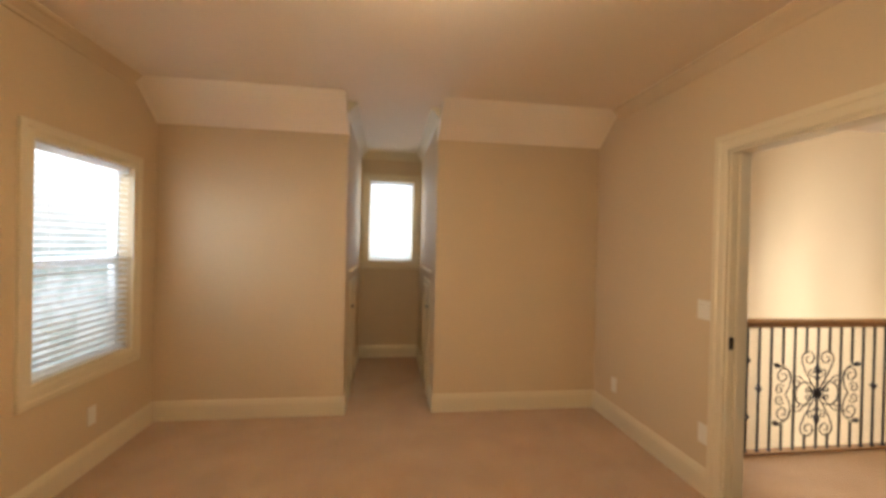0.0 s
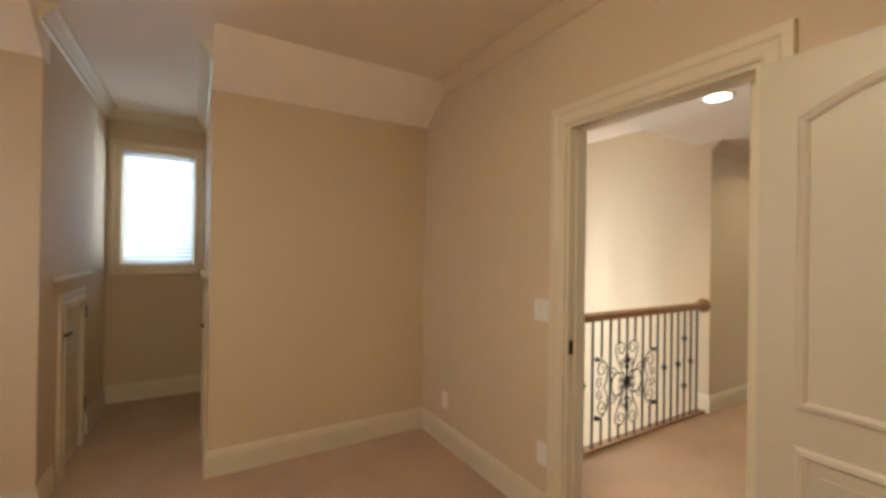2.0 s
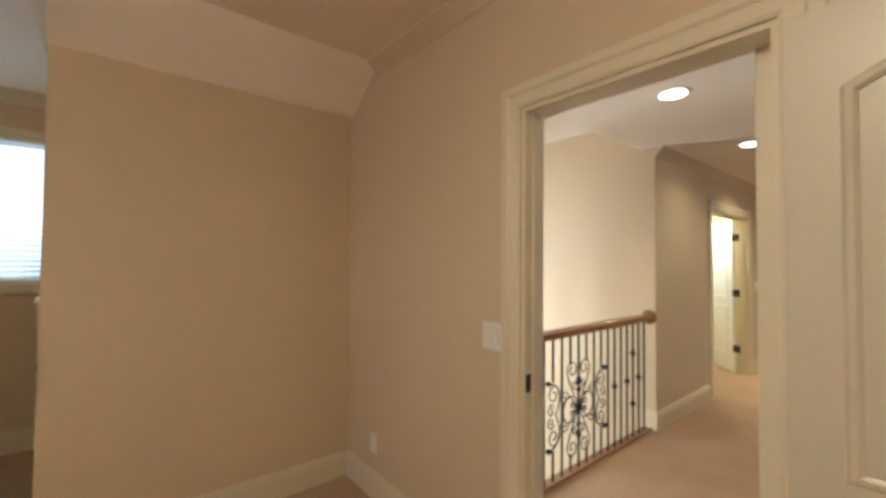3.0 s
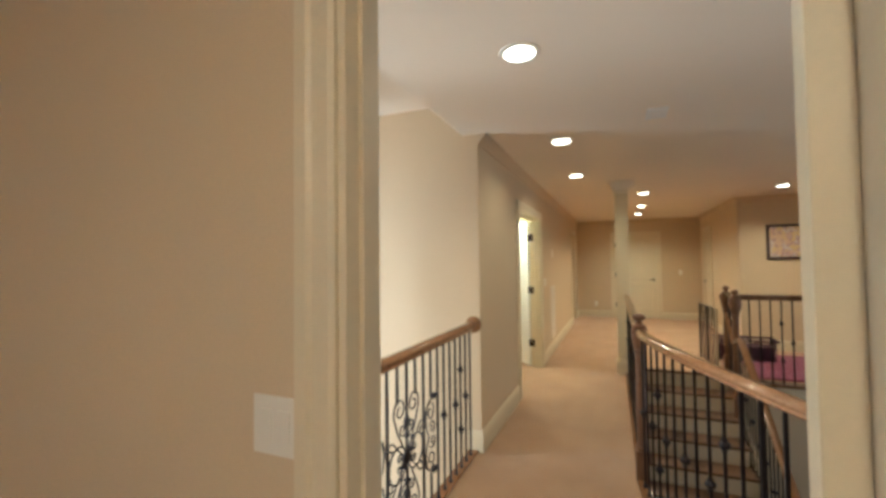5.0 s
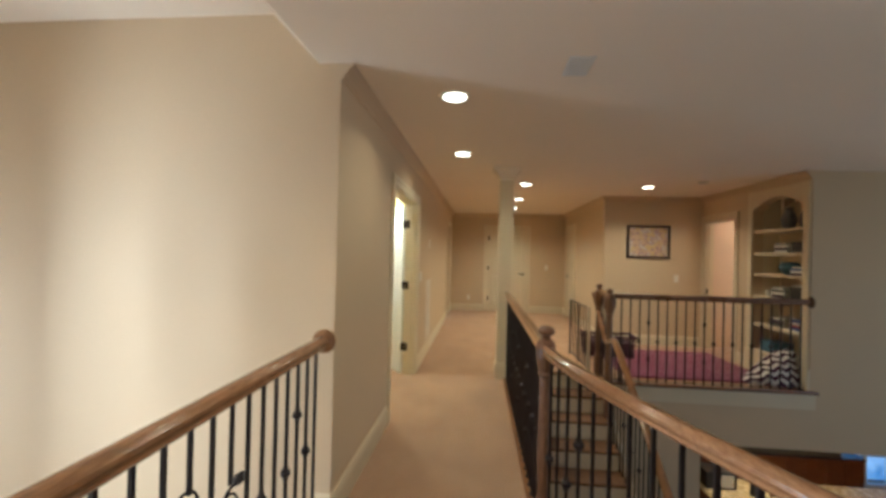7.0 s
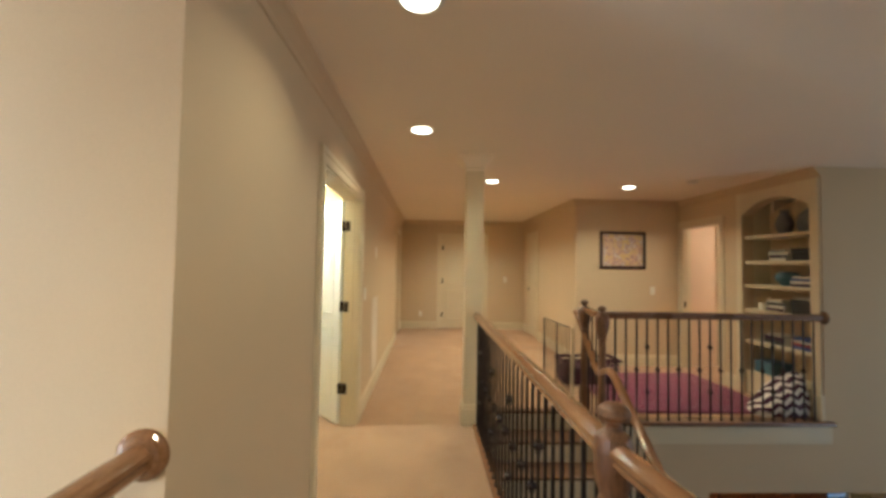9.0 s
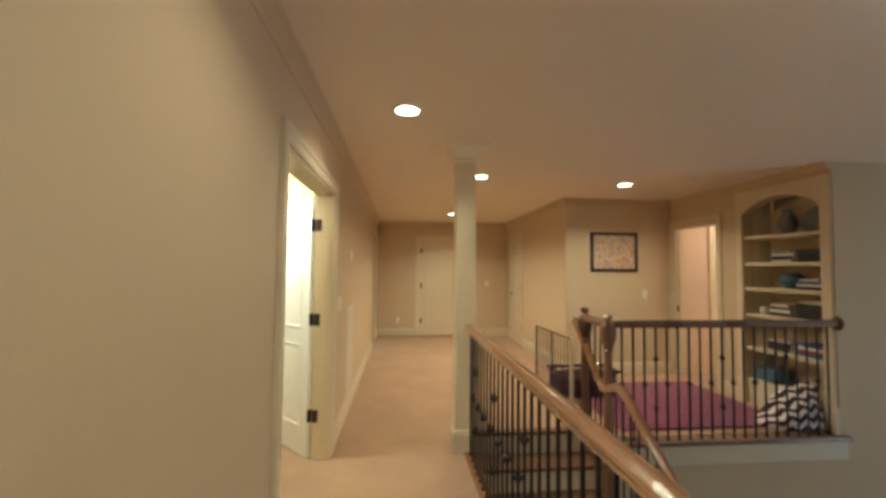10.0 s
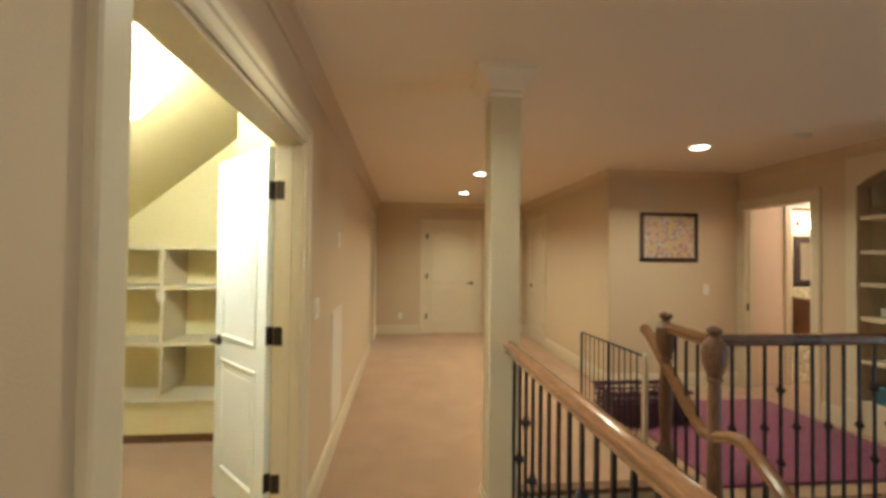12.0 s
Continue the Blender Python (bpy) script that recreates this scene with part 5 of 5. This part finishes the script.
for z in SHELVES:
    part("shelf", boxed(0.002, -DN + 0.01, z - 0.035, WN - 0.002, -0.01, z, 0.004), TRIM, bc)
part("base_panel", boxed(0.002, -0.03, 0.0, WN - 0.002, -0.012, 0.236, 0.003), TRIM, bc)
bm = boxed(-0.095, 0.0, 0.0, 0.0, 0.022, HCEIL - 0.10, 0.004)
box(bm, -0.11, 0.0, 0.0, 0.012, 0.034, 0.26, 0.006)
part("pilaster", bm, TRIM, bc)
bm = boxed(WN, 0.0, 0.0, WN + 0.085, 0.022, HCEIL - 0.10, 0.004)
box(bm, WN - 0.012, 0.0, 0.0, WN + 0.095, 0.034, 0.26, 0.006)
part("pilaster", bm, TRIM, bc)
part("arch_panel", prism(bmesh.new(), [(0, HCEIL - 0.10), *back, (WN, HCEIL - 0.10)], "y", 0.001, 0.018), TRIM, bc)
box_y = LY0 - 0.20


def books_flat(x, z, w, spines, tilt=0.0):
    for i, (t, mat, ww) in enumerate(spines):
        b = thing("book", "hardback book lying in a stack on a shelf", "book", "shelf books", (x, box_y, z))
        b.rotation_euler = (0, 0, radians(tilt + (i * 37 % 11 - 5)))
        bm = boxed(-ww / 2, -0.10, 0.0, ww / 2, 0.10, 0.003)
        box(bm, -ww / 2, -0.10, t - 0.003, ww / 2, 0.10, t)
        box(bm, -ww / 2, 0.097, 0.003, ww / 2, 0.10, t - 0.003)
        part("cover", bm, mat, b)
        part("page_block", boxed(-ww / 2 + 0.004, -0.095, 0.003, ww / 2 - 0.004, 0.096, t - 0.003), PAPER, b)
        z += t + 0.0005


def dark_box(x, z, w, h, mat, label, d=0.2):
    b = thing("storage_box", label, "box", at=(x, box_y, z))
    part("body", boxed(-w / 2, -d / 2, 0, w / 2, d / 2, h * 0.72, 0.004), mat, b)
    part("lid", boxed(-w / 2 - 0.004, -d / 2 - 0.004, h * 0.72, w / 2 + 0.004, d / 2 + 0.004, h, 0.004), mat, b)


books_flat(8.56, 1.535, 0.2, [(0.03, PAPER, 0.24), (0.035, PURPLE, 0.23), (0.03, PAPER, 0.25), (0.025, GREY, 0.2)])
dark_box(8.24, 1.535, 0.30, 0.13, BLACK, "black storage box on a bookcase shelf")
g = thing("globe_bowl", "round blue-grey ceramic bowl on a shelf", "bowl", at=(8.55, box_y, 1.265))
part("body", lathe(bmesh.new(), [(0.05, 0), (0.055, 0.008), (0.10, 0.05), (0.112, 0.09), (0.10, 0.13), (0.07, 0.155), (0.06, 0.15), (0.09, 0.12)], 0, 0, 0, 24), TEAL, g, smooth=True)
books_flat(8.28, 1.265, 0.2, [(0.03, PURPLE, 0.27), (0.025, PAPER, 0.26), (0.03, BLUE, 0.24), (0.02, PAPER, 0.2)])
g = thing("cup", "small cream cup on a bookcase shelf", "cup", at=(8.82, box_y + 0.06, 0.98))
part("body", lathe(bmesh.new(), [(0.028, 0), (0.034, 0.005), (0.038, 0.075), (0.034, 0.075), (0.030, 0.01)], 0, 0, 0, 20), PLATE, g, smooth=True)
books_flat(8.60, 0.98, 0.2, [(0.035, PURPLE, 0.26), (0.03, PAPER, 0.25), (0.03, BLACK, 0.24), (0.025, PAPER, 0.22)])
dark_box(8.26, 0.98, 0.30, 0.15, BLACK, "black storage box with a paper stack on a shelf")
books_flat(8.26, 1.131, 0.2, [(0.025, PAPER, 0.25)])
books_flat(8.62, 0.62, 0.2, [(0.045, BLACK, 0.28), (0.04, PURPLE, 0.27), (0.02, PAPER, 0.2)])
books_flat(8.28, 0.62, 0.2, [(0.035, BLUE, 0.26), (0.03, RED, 0.25), (0.025, PAPER, 0.26), (0.03, BLUE, 0.22)])
g = thing("vase", "grey ceramic vase on the top bookcase shelf", "vase", at=(8.58, box_y, 1.825))
part("body", lathe(bmesh.new(), [(0.04, 0), (0.07, 0.05), (0.085, 0.12), (0.06, 0.20), (0.035, 0.24), (0.05, 0.27), (0.04, 0.265)], 0, 0, 0, 22), GREY, g, smooth=True)
g = thing("plate_stand", "round grey decorative plate leaning on the top shelf", "plate", at=(8.34, box_y - 0.06, 1.825))
part("body", lathe(bmesh.new(), [(0.05, 0), (0.12, 0.012), (0.135, 0.022), (0.12, 0.018), (0.05, 0.008)], 0, 0, 0, 28, Matrix.Translation((0, 0, 0.135)) @ Matrix.Rotation(radians(-78), 4, "X")), GREY, g, smooth=True)
g = thing("toy_bin", "teal fabric bin on the lowest bookcase shelf", "bin", at=(8.73, box_y + 0.02, 0.27))
part("body", boxed(-0.13, -0.12, 0, 0.13, 0.12, 0.14, 0.012), TEAL, g)

# ---- bathroom beyond the loft doorway ----
vn = thing("vanity", "cherry wood bathroom vanity with stone top", "vanity", at=(12.05, -4.95, 0))
part("body", boxed(0, -0.75, 0.05, 0.54, 0.75, 0.76), CHERRY, vn)
for k in range(3):
    y = -0.72 + 0.485 * k
    part("door", boxed(-0.02, y, 0.08, 0.0, y + 0.47, 0.75, 0.006), CHERRY, vn)
    part("knob", lathe(bmesh.new(), [(0.008, 0), (0.013, 0.012), (0.006, 0.02)], 0, 0, 0, 10, Matrix.Translation((-0.02, y + 0.40, 0.6)) @ Matrix.Rotation(radians(-90), 4, "Y")), BRONZE, vn)
part("top", boxed(-0.03, -0.77, 0.76, 0.55, 0.77, 0.80, 0.006), STONE, vn)
part("backsplash", boxed(0.525, -0.77, 0.80, 0.548, 0.77, 0.96, 0.003), STONE, vn)
mr = thing("mirror", "dark framed bathroom mirror above the vanity", "mirror", at=(12.597, -4.75, 1.43))
part("frame", sweep(bmesh.new(), [(0, -0.42, -0.34), (0, 0.42, -0.34), (0, 0.42, 0.34), (0, -0.42, 0.34)], [(0, 0), (0, 0.03), (-0.11, 0.03), (-0.11, 0)], (-1, 0, 0), True), FRAME, mr)
part("glass", boxed(-0.012, -0.42, -0.34, -0.004, 0.42, 0.34), MIRROR, mr)
bl = thing("wall_light", "lit bathroom bar light above the mirror", "wall light", at=(12.599, -4.65, 2.12))
part("bar", boxed(-0.03, -0.35, -0.03, 0.0, 0.35, 0.03, 0.006), BRONZE, bl)
for y in (-0.25, 0.0, 0.25):
    part("shade", lathe(bmesh.new(), [(0.05, -0.10), (0.085, -0.03), (0.10, 0.06)], -0.09, y, 0.0, 16), SHADE, bl, "glowing glass shade", True)

# ---- kitchen seen below ----
kc = thing("kitchen_counter", "kitchen peninsula with pale stone top", "counter", at=(9.7, -2.4, DOWN))
part("body", boxed(0.25, -2.3, 0.0, 1.06, 1.05, 0.88, 0.004), CHERRY, kc)
part("top", boxed(-0.02, -2.4, 0.88, 1.16, 1.15, 0.92, 0.008), STONE, kc)
for k in range(6):
    y = -5.06 + 0.72 * k
    cb = thing("base_cabinet", "cherry wood kitchen base cabinet with dark granite top", "cabinet", "kitchen cabinets", (11.975, y, DOWN))
    part("body", boxed(0.02, 0, 0.09, 0.62, 0.715, 0.88), CHERRY, cb)
    part("door", boxed(0.0, 0.02, 0.12, 0.02, 0.35, 0.86, 0.005), CHERRY, cb)
    part("door", boxed(0.0, 0.365, 0.12, 0.02, 0.695, 0.86, 0.005), CHERRY, cb)
    part("worktop", boxed(-0.02, 0.0, 0.88, 0.62, 0.718, 0.92, 0.004), GRANITE, cb, "dark polished granite worktop")
    ub = thing("wall_cabinet", "cherry wood kitchen wall cabinet", "cabinet", "kitchen cabinets", (12.255, y, DOWN + 1.42))
    part("body", boxed(0.02, 0, 0, 0.34, 0.715, 1.40), CHERRY, ub)
    part("door", boxed(0.0, 0.02, 0.02, 0.02, 0.35, 1.34, 0.005), CHERRY, ub)
    part("door", boxed(0.0, 0.365, 0.02, 0.02, 0.695, 1.34, 0.005), CHERRY, ub)
g = thing("toaster_oven", "black countertop oven on the peninsula", "oven", at=(10.62, -1.55, DOWN + 0.92))
part("body", boxed(-0.18, -0.24, 0.01, 0.18, 0.24, 0.28, 0.01), BLACK, g)
part("door", boxed(-0.19, -0.20, 0.04, -0.181, 0.12, 0.25, 0.003), STEEL, g)
for k, (y, h, mat) in enumerate(((-1.98, 0.30, BLACK), (-2.12, 0.26, STEEL), (-2.28, 0.22, CHERRY))):
    g = thing("bottle", "bottle standing on the kitchen peninsula", "bottle", "counter bottles", (10.35, y, DOWN + 0.92))
    part("body", lathe(bmesh.new(), [(0.035, 0), (0.038, 0.01), (0.038, h * 0.6), (0.014, h * 0.78), (0.013, h), (0.010, h)], 0, 0, 0, 14), mat, g, smooth=True)
